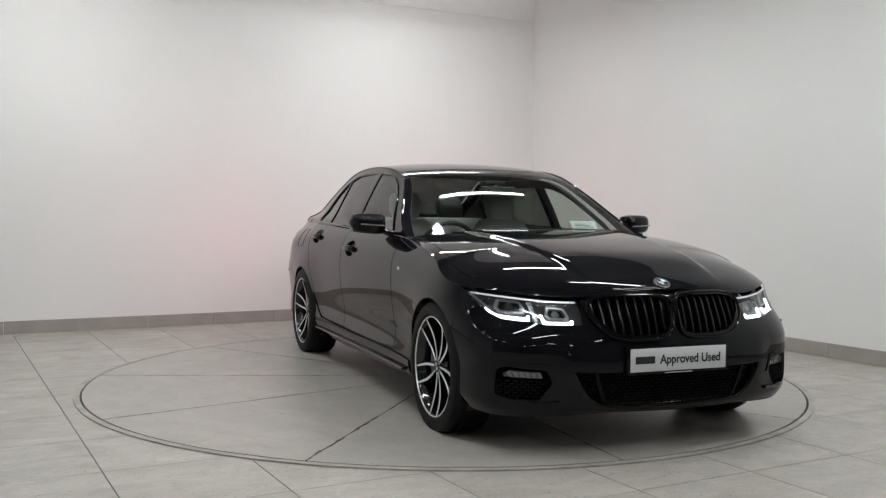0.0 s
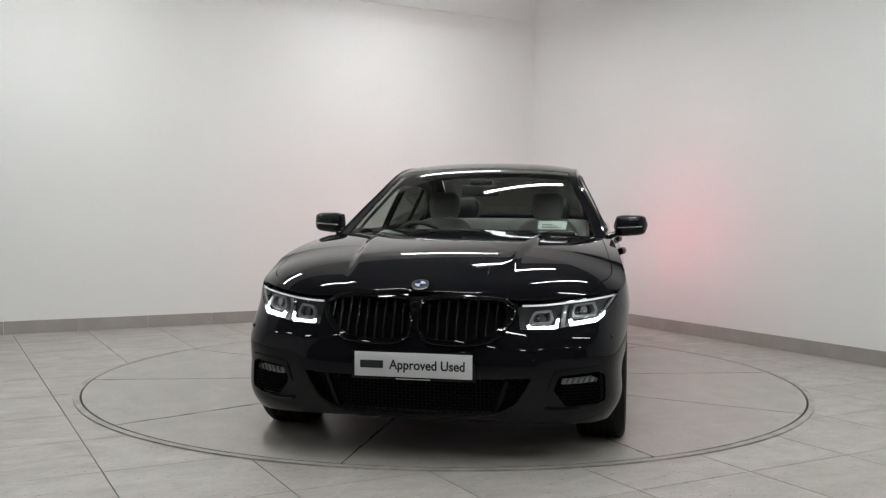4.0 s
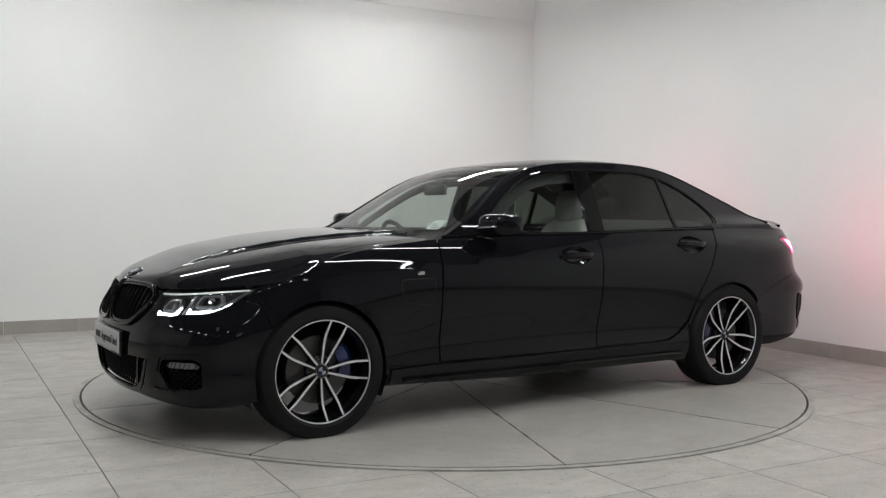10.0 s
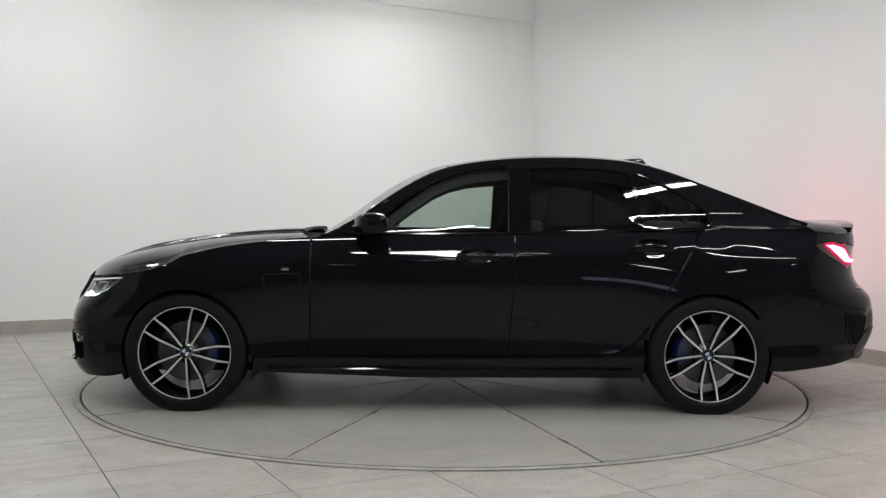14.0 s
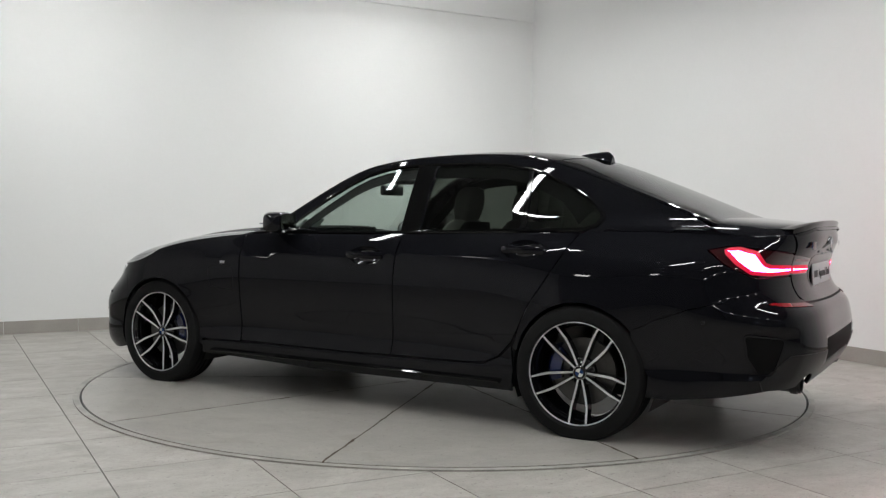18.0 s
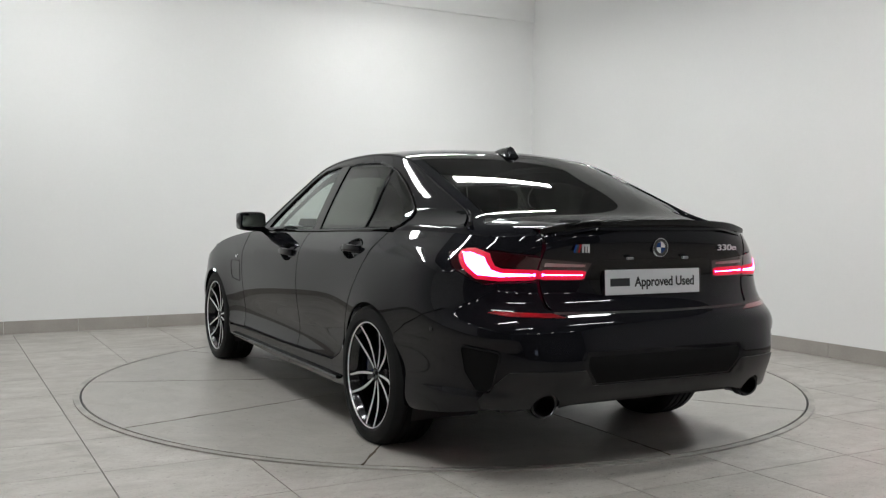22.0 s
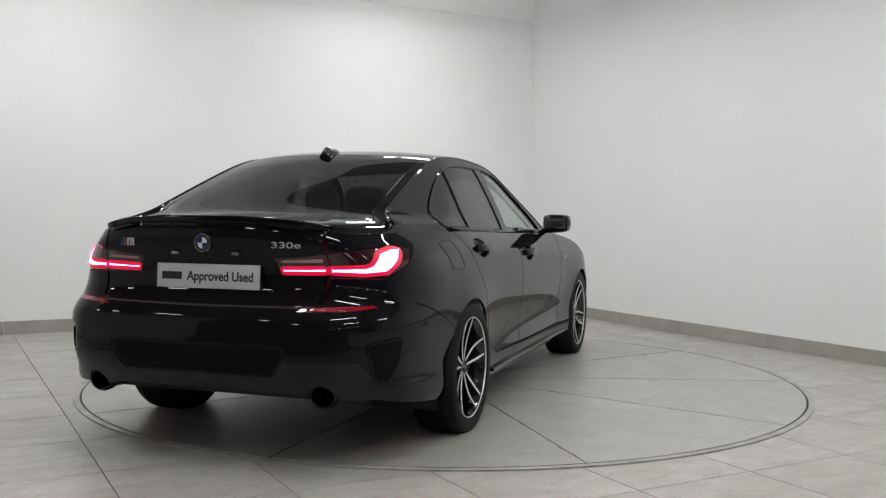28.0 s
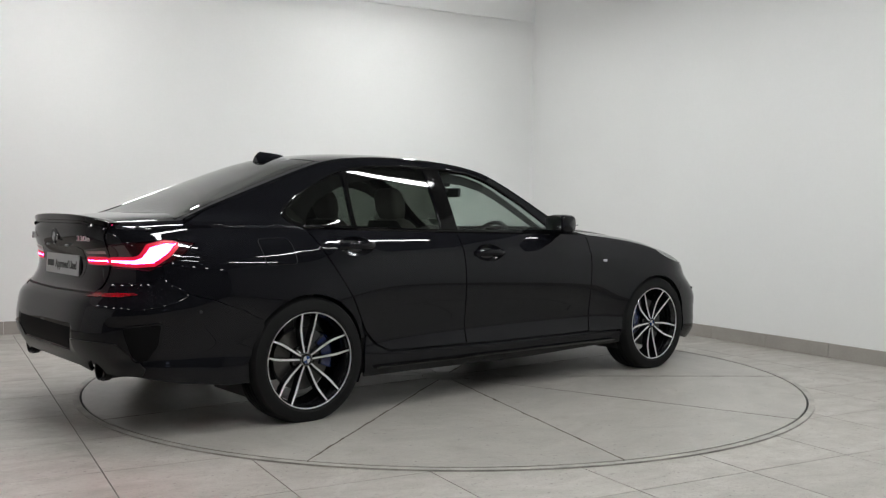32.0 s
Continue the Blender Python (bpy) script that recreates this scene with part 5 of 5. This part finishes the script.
pair("vent_edge", sheet(body_at, shrink(fine(rounded(vent, 0.02), 0.01), -0.008), holes=[fine(rounded(vent, 0.02), 0.01)], gap=0.0, lift=0.007, depth=0.012, step=0.012), M_PAINT, car)
for s in (1, -1):
    PIPE_X = float(body_at(p_tail(PIPE_Y, PIPE_Z), PIPE_Z)[0])
    bm = revolve([(0.050, -0.16), (0.056, -0.01), (0.059, 0.0), (0.056, 0.004), (0.051, 0.0), (0.048, -0.02), (0.048, -0.15)], 36)
    bmesh.ops.transform(bm, matrix=Matrix.Translation((PIPE_X + 0.008, s * PIPE_Y, PIPE_Z)) @ pose(0, 0, 0, 0, 0, 90) @ Matrix.Diagonal((1.0, 1, 0.88, 1)), verts=bm.verts)
    cpart("exhaust_pipe", bm, material("dark_chrome", (0.05, 0.05, 0.052), 0.3, metal=1.0) if s > 0 else bpy.data.materials["dark_chrome"], "dark chrome tailpipe", None, 40)
    bm = revolve([(0.068, -0.03), (0.070, 0.0), (0.060, -0.004), (0.058, -0.03)], 36)
    bmesh.ops.transform(bm, matrix=Matrix.Translation((PIPE_X + 0.020, s * PIPE_Y, PIPE_Z)) @ pose(0, 0, 0, 0, 0, 90) @ Matrix.Diagonal((0.92, 1, 0.80, 1)), verts=bm.verts)
    cpart("exhaust_surround", bm, M_BLACK)
    bm = revolve([(0.049, -0.12), (0.002, -0.12)], 24, True)
    bmesh.ops.transform(bm, matrix=Matrix.Translation((PIPE_X + 0.008, s * PIPE_Y, PIPE_Z)) @ pose(0, 0, 0, 0, 0, 90), verts=bm.verts)
    cpart("exhaust_throat", bm, M_SLOT)
# boot lip spoiler
rows = []
bm = bmesh.new()
for i in range(41):
    y = -0.555 + 1.11 * i / 40
    x = float(body_at(p_tail(abs(y), 1.02), 1.02)[0])
    z = float(top_at(np.array(x + 0.06), np.array(y))[2])
    k = 1 - (abs(y) / 0.555) ** 4
    rows.append([bm.verts.new(v) for v in ((x + 0.11, y, z + 0.000), (x + 0.05, y, z + 0.006 * k), (x + 0.002 - 0.006 * k, y, z + 0.014 * k), (x - 0.002 - 0.008 * k, y, z + 0.006 * k), (x, y, z - 0.022))])
for p, q in zip(rows, rows[1:]):
    for k in range(4):
        bm.faces.new((p[k], p[k + 1], q[k + 1], q[k]))
cpart("boot_spoiler", bm, M_TRIM, "gloss black lip spoiler", None, 60)

# ---- car: flank details ----
def mirror_housing():
    bm = bmesh.new()
    n, rows = 20, []
    for i in range(13):
        u = i / 12
        y = 0.830 + 0.204 * u
        k = (1 - abs(2 * u - 1) ** 5) ** 0.35
        rows.append([])
        for j in range(n):
            a = 2 * math.pi * j / n
            c, s = math.cos(a), math.sin(a)
            ex, ez = abs(c) ** 0.6 * (1 if c > 0 else -1), abs(s) ** 0.6 * (1 if s > 0 else -1)
            dx = 0.098 * max(k, 0.02) * (1.0 if c > 0 else 0.75) * (1 - 0.18 * u)
            rows[-1].append(bm.verts.new((0.425 + dx * ex - 0.05 * u ** 2, y, 1.016 + 0.008 * u + (0.068 if s > 0 else 0.066) * (1 - 0.15 * u) * max(k, 0.02) * ez)))
    for p, q in zip(rows, rows[1:]):
        for j in range(n):
            bm.faces.new((p[j], p[(j + 1) % n], q[(j + 1) % n], q[j]))
    bm.faces.new(rows[0]), bm.faces.new(rows[-1])
    return bm


both(mirror_housing, "door_mirror", M_PAINT, "gloss black door mirror")


def mirror_glass():
    bm = bmesh.new()
    vs = [bm.verts.new((0.346 - 0.02 * ((y - 0.85) / 0.17), y, z)) for y, z in rounded([(0.852, 0.962), (0.858, 1.074), (0.998, 1.072), (1.012, 1.000), (0.985, 0.964)], 0.02)]
    bm.faces.new(vs)
    bmesh.ops.solidify(bm, geom=bm.faces[:], thickness=0.004)
    return bm


both(mirror_glass, "mirror_glass", M_MIRROR, "mirror glass")
both(lambda: tube([(0.50, 0.80, 0.955), (0.475, 0.835, 0.968), (0.45, 0.87, 0.985)], 0.028, 10, 0.6), "mirror_arm", M_TRIM)
both(lambda: tube([(0.512, 0.855, 1.008), (0.517, 0.93, 1.012), (0.494, 0.995, 1.016)], 0.004, 6), "mirror_indicator", M_LAMPIN)
def dish(hx, hz):
    """Scooped hollow behind a door handle."""
    bm = bmesh.new()
    rings = []
    for r in (1.02, 0.96, 0.85, 0.7, 0.5, 0.3, 0.12):
        ring = []
        for a in np.linspace(0, 2 * math.pi, 37)[:-1]:
            q = body_at(hx + 0.112 * r * math.cos(a), hz + 0.052 * r * math.sin(a))
            ring.append(bm.verts.new((float(q[0]), float(q[1]) - 0.001 - 0.034 * (1 - min(r, 1) ** 2.2), float(q[2]))))
        rings.append(ring)
    for p, q in zip(rings, rings[1:]):
        for k in range(36):
            bm.faces.new((p[k], p[(k + 1) % 36], q[(k + 1) % 36], q[k]))
    bm.faces.new(rings[-1])
    return bm


for hx, hz in HANDLES:
    both(lambda: dish(hx, hz), "handle_cup", M_PAINT)
    for s in (1, -1):
        pts = [(hx + u * 0.112, s * (float(body_at(hx, hz)[1]) + 0.026 - 0.022 * abs(u) ** 3), hz + 0.004 - 0.004 * abs(u)) for u in np.linspace(-1, 1, 15)]
        cpart("door_handle", tube(pts, 0.011, 12, 1.8), M_PAINT, "gloss black door handle")


def outline_groove(name, pts, s):
    dense = fine(rounded(pts, 0.03), 0.015)
    dense.append(dense[0])
    q = [body_at(p, z) for p, z in dense]
    cpart(name, tube([(float(a[0]), s * (float(a[1]) + 0.0006), float(a[2])) for a in q], 0.0018, 6), M_SLOT)


outline_groove("charging_flap", [(0.80, 0.610), (0.985, 0.625), (1.005, 0.745), (0.80, 0.752)], 1)
outline_groove("fuel_flap", [(-1.49, 0.815), (-1.67, 0.815), (-1.69, 0.945), (-1.51, 0.950)], -1)
for s in (1, -1):
    p = body_at(0.885, 0.777)
    bm = bmesh.new()
    box(bm, 0.865, s * float(p[1]) - 0.002, 0.768, 0.905, s * float(p[1]) + 0.003, 0.786, 0.001)
    cpart("fender_badge", bm, M_CHROME, "small chrome badge")
    for x, z in ((1.93, 0.545), (-2.02, 0.60)):
        q = body_at(p_side(x, z), z)
        bm = bmesh.new()
        bmesh.ops.create_cone(bm, cap_ends=True, segments=16, radius1=0.009, radius2=0.009, depth=0.006, matrix=Matrix.Translation((float(q[0]), s * float(q[1]), z)) @ pose(0, 0, 0, 90, 0, 0))
        cpart("parking_sensor", bm, M_BLACK)
    pts = [(x, s * (float(body_at(x, 0.245)[1]) + 0.008), 0.235) for x in np.linspace(0.98, -1.0, 30)]
    cpart("sill_blade", tube(pts, 0.020, 8, 0.45), M_TRIM, "gloss black sill blade")
# roof fin and wipers
bm = bmesh.new()
rows = []
for i in range(13):
    u = i / 12
    x = -1.06 - 0.20 * u
    h = 0.066 * u ** 0.75 if u < 0.88 else 0.066 * 0.88 ** 0.75 * (1 - (u - 0.88) * 3)
    wd = 0.034 * (0.25 + 0.75 * math.sin(min(u * 1.5, 1) * math.pi / 2))
    zb = float(np.interp(-x, [-v for v in CX], CZ))
    rows.append([bm.verts.new((x, wd * c, zb - 0.004 + (h + 0.004) * k)) for c, k in ((-1, 0), (-0.75, 0.4), (-0.28, 0.92), (0, 1), (0.28, 0.92), (0.75, 0.4), (1, 0))])
for p, q in zip(rows, rows[1:]):
    for k in range(6):
        bm.faces.new((p[k], p[k + 1], q[k + 1], q[k]))
bm.faces.new(rows[-1])
cpart("roof_fin", bm, M_PAINT, "gloss black aerial fin", None, 50)
for y0, y1 in ((0.62, 0.02), (0.05, -0.55)):
    pts = [(0.83 - 0.02 * abs(y), y, 0.985 - 0.03 * abs(y) ** 2) for y in np.linspace(y0, y1, 12)]
    cpart("wiper", tube(pts, 0.008, 6, 1.4), M_BLACK)
bm = bmesh.new()
vs = []
for i in range(21):
    y = -0.70 + 1.40 * i / 20
    vs.append([bm.verts.new((x, y, z)) for x, z in ((0.90, 0.955 - 0.05 * abs(y) ** 2), (0.74 + 0.0 * y, 0.945 - 0.04 * abs(y) ** 2))])
for p, q in zip(vs, vs[1:]):
    bm.faces.new((p[0], p[1], q[1], q[0]))
bmesh.ops.solidify(bm, geom=bm.faces[:], thickness=0.01)
cpart("cowl", bm, M_BLACK)

# ---- car: cabin ----
def cushion(sx, sy, sz, r):
    bm = bmesh.new()
    box(bm, -sx, -sy, -sz, sx, sy, sz, r)
    bmesh.ops.subdivide_edges(bm, edges=bm.edges[:], cuts=1, use_grid_fill=True)
    bmesh.ops.smooth_vert(bm, verts=bm.verts[:], factor=0.5, use_axis_x=True, use_axis_y=True, use_axis_z=True)
    return bm


def seat_part(name, bm, m, mat=M_SEAT, label=""):
    bmesh.ops.transform(bm, matrix=m, verts=bm.verts)
    return cpart(name, bm, mat, label, None, 60)


def loft(rows, n=20, power=0.55):
    """A padded body: rounded sections (height, half depth, half width, set-back) joined from bottom to top."""
    bm = bmesh.new()
    rings = []
    for z, dx, dy, back in rows:
        ring = []
        for k in range(n):
            a = 2 * math.pi * k / n
            c, q = math.cos(a), math.sin(a)
            ring.append(bm.verts.new((-back + dx * math.copysign(abs(c) ** power, c), dy * math.copysign(abs(q) ** power, q), z)))
        rings.append(ring)
    for p, q in zip(rings, rings[1:]):
        for k in range(n):
            bm.faces.new((p[k], p[(k + 1) % n], q[(k + 1) % n], q[k]))
    bm.faces.new(rings[0]), bm.faces.new(rings[-1])
    return bm


BACK = [(0.50, 0.06, 0.20, 0.0), (0.53, 0.085, 0.245, 0.01), (0.66, 0.085, 0.262, 0.05), (0.80, 0.075, 0.255, 0.095), (0.92, 0.068, 0.232, 0.135), (0.99, 0.060, 0.195, 0.157), (1.035, 0.046, 0.150, 0.170), (1.05, 0.020, 0.10, 0.176)]
REST = [(1.035, 0.020, 0.065, 0.172), (1.05, 0.046, 0.090, 0.176), (1.10, 0.056, 0.108, 0.186), (1.17, 0.056, 0.110, 0.198), (1.215, 0.044, 0.096, 0.208), (1.235, 0.018, 0.06, 0.212)]
for y in (0.37, -0.37):
    seat_part("seat_cushion", cushion(0.27, 0.26, 0.075, 0.05), Matrix.Translation((-0.14, y, 0.50)) @ pose(0, 0, 0, 0, -8, 0))
    seat_part("seat_back", loft(BACK), Matrix.Translation((-0.34, y, 0)), M_SEAT, "light grey leather seat back")
    seat_part("headrest", loft(REST), Matrix.Translation((-0.34, y, 0)), M_SEAT, "light grey headrest")
    seat_part("seat_shell", loft([(z, 0.02, w * 0.9, b + 0.075) for z, d, w, b in BACK[1:7]]), Matrix.Translation((-0.34, y, 0)), M_CABIN)
    for d in (0.05, -0.05):
        cpart("headrest_post", tube([(-0.515, y + d, 1.01), (-0.52, y + d, 1.08)], 0.007, 6), M_CHROME)
    seat_part("headrest", loft([(z - 0.02, d, w, b - 0.17) for z, d, w, b in REST]), Matrix.Translation((-1.50, y, 0)), M_CABIN, "dark rear headrest")
seat_part("rear_bench", cushion(0.08, 0.64, 0.30, 0.05), Matrix.Translation((-1.36, 0, 0.76)) @ pose(0, 0, 0, 0, -22, 0), M_SEAT, "light grey rear bench")
seat_part("rear_cushion", cushion(0.26, 0.64, 0.08, 0.05), Matrix.Translation((-1.10, 0, 0.48)))
bm = bmesh.new()
box(bm, 0.42, -0.73, 0.62, 0.84, 0.73, 0.905, 0.05)
box(bm, 0.50, -0.62, 0.88, 0.74, -0.16, 0.955, 0.03)
cpart("dashboard", bm, M_CABIN)
bm = bmesh.new()
box(bm, 0.47, -0.14, 0.87, 0.49, 0.13, 0.99, 0.006)
cpart("centre_screen", bm, M_TRIM)
bm = bmesh.new()
box(bm, -0.75, -0.10, 0.28, 0.45, 0.10, 0.62, 0.03)
cpart("centre_console", bm, M_CABIN)
pts = [(0.30 + 0.065 * math.sin(a), -0.37 + 0.182 * math.cos(a), 0.86 + 0.165 * math.sin(a)) for a in np.linspace(0, 2 * math.pi, 33)]
wheel_rim = cpart("steering_wheel", tube(pts, 0.015, 8), M_CABIN, "dark steering wheel")
bm = bmesh.new()
box(bm, 0.30, -0.45, 0.82, 0.34, -0.29, 0.89, 0.02)
box(bm, 0.30, -0.54, 0.85, 0.32, -0.20, 0.875, 0.006)
cpart("steering_hub", bm, M_CABIN)
bm = bmesh.new()
box(bm, 0.235, -0.12, 1.195, 0.265, 0.12, 1.26, 0.012, None)
cpart("rear_view_mirror", bm, M_CABIN)
cpart("mirror_stem", tube([(0.25, 0, 1.235), (0.18, 0, 1.285)], 0.010, 8), M_CABIN)
bm = bmesh.new()
box(bm, 0.10, -0.07, 1.268, 0.21, 0.07, 1.298, 0.01)
cpart("camera_pod", bm, M_BLACK)
bm = bmesh.new()
box(bm, 0.0, -0.085, 0.0, 0.003, 0.085, 0.075)
bmesh.ops.transform(bm, matrix=Matrix.Translation((0.560, 0.470, 0.992)) @ pose(0, 0, 0, 0, -50, -8), verts=bm.verts)
cpart("windscreen_paper", bm, M_DISC, "pale printed paper behind the windscreen")
bm = bmesh.new()
for k in range(3):
    box(bm, 0.0035, -0.06, 0.012 + 0.014 * k, 0.0042, 0.06 - 0.03 * k, 0.016 + 0.014 * k)
bmesh.ops.transform(bm, matrix=Matrix.Translation((0.560, 0.470, 0.992)) @ pose(0, 0, 0, 0, -50, -8), verts=bm.verts)
cpart("paper_print_bars", bm, M_SATIN)
bm = bmesh.new()
box(bm, -2.0, -0.60, 0.96, -1.44, 0.60, 0.985, 0.01)
cpart("parcel_shelf", bm, M_CABIN)
for y in (0.645, -0.645):
    bm = bmesh.new()
    box(bm, -1.80, y - 0.07, 0.94, -1.40, y + 0.07, 0.978, 0.01)
    cpart("shelf_trim", bm, M_CABIN)
lining = [(-1.20, 0.93), (-1.98, 0.93), (-1.98, 1.025), (-1.85, 1.075), (-1.63, 1.155), (-1.50, 1.205), (-1.49, 0.995), (-1.20, 0.985)]
pair("pillar_lining", sheet(cabin_at, lining, gap=0.0, lift=-0.022, depth=0.006, step=0.04), M_LINER, car)
panel("headliner", sheet(roof_at, grid_patch(4.8, 8.6, -0.96, 0.96), gap=0.0, lift=-0.03, depth=0.004, step=0.06), M_LINER, car)

# ---- floor tiles: square, in line with the long white wall ----
TILE, JOINT, CROSS = 0.612, 0.0048, 0.0038      # the joints run wide one way and tight the other
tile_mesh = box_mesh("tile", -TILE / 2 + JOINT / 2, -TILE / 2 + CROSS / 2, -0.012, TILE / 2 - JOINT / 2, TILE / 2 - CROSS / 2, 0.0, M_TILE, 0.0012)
far = bmesh.new()
TILES = Matrix.Translation((0, 0, FLOOR_Z)) @ pose(0, 0, 0, 0, 0, 28.75)    # axes: c across, -s along
ROOM_BACK = ROOM.inverted()
for i in range(-26, 16):
    for j in range(-16, 26):
        c, s = -2.378 + TILE * (i + 0.5), 0.157 + TILE * (j + 0.5)
        m = TILES @ pose(c, -s, 0)
        p = ROOM_BACK @ m.translation
        r = m.translation.length
        if not (-LEN_U < p.x < -0.02 + 0.35 and -LEN_V < p.y < -0.02 + 0.35) or r < R_DISC - 0.46:
            continue
        if m.translation.y < -6.0 or m.translation.x < -6.2 or m.translation.x > 5:
            if -LEN_U + 0.32 < p.x < -0.32 and -LEN_V + 0.32 < p.y:
                w, d = TILE / 2 - JOINT / 2, TILE / 2 - CROSS / 2
                vs = [[far.verts.new(ROOM_BACK @ m @ Vector((x, y, z))) for x, y in ((-w, -d), (w, -d), (w, d), (-w, d))] for z in (-0.0025, 0.0)]
                far.faces.new(vs[1])
                for k in range(4):
                    far.faces.new((vs[0][k], vs[0][(k + 1) % 4], vs[1][(k + 1) % 4], vs[1][k]))
            continue
        ob = new("tile", tile_mesh)
        ob.parent = floor
        ob.matrix_parent_inverse = ROOM.inverted()
        ob.matrix_basis = m @ pose(0, 0, 0, 0, 0, 180 * ((i * 7 + j * 3) % 2))
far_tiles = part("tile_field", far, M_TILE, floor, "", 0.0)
far_tiles["kind"] = "stuff"
# skirting: one row of tiles on each white wall
bm_len = 0.614
sk = box_mesh("skirting_tile", 0.0015, -0.012, FLOOR_Z, bm_len - 0.0015, -0.0005, 0.105, M_SKIRT, 0.002)
base_n = tagged(new("baseboard"), "row of beige-grey skirting tiles", "baseboard", kind="structure")
base_n.matrix_world = ROOM
base_e = tagged(new("baseboard"), "row of beige-grey skirting tiles", "baseboard", kind="structure")
base_e.matrix_world = ROOM
for k in range(18):
    ob = new("skirting_tile", sk)
    ob.parent = base_n
    ob.matrix_basis = pose(-bm_len * (k + 1) - 0.013, 0, 0)
    ob = new("skirting_tile", sk)
    ob.parent = base_e
    ob.matrix_basis = pose(0, -bm_len * k - 0.425, 0, 0, 0, -90)

ob = new("skirting_tile", box_mesh("skirting_tile", 0.0135, -0.012, FLOOR_Z, 0.4235, -0.0005, 0.105, M_SKIRT, 0.002))
ob.parent = base_e
ob.matrix_basis = pose(0, 0, 0, 0, 0, -90)


def motions():
    """The turntable and the car on it turn at the same steady pace."""
    turns = [(0, -68.44), (1, -76.52), (2, -84.47), (3, -92.36), (4.5, -104.17), (6, -115.91), (7, -123.79), (8, -131.66), (9, -139.54),
             (10, -147.47), (11, -155.36), (12, -163.28), (13, -171.15), (14, -179.02), (15.5, -190.77), (17, -202.58), (18, -210.44), (19, -218.25), (20, -226.01),
             (21, -233.91), (22, -241.85), (23, -249.74), (24, -257.61), (25, -265.43), (26.5, -277.17), (28, -288.94), (29, -296.77), (30, -304.63), (31, -312.47), (32, -320.22)]
    for thing in (turntable, car):
        walk(thing, [(t, pose(0, 0, 0, 0, 0, a)) for t, a in turns])


motions()
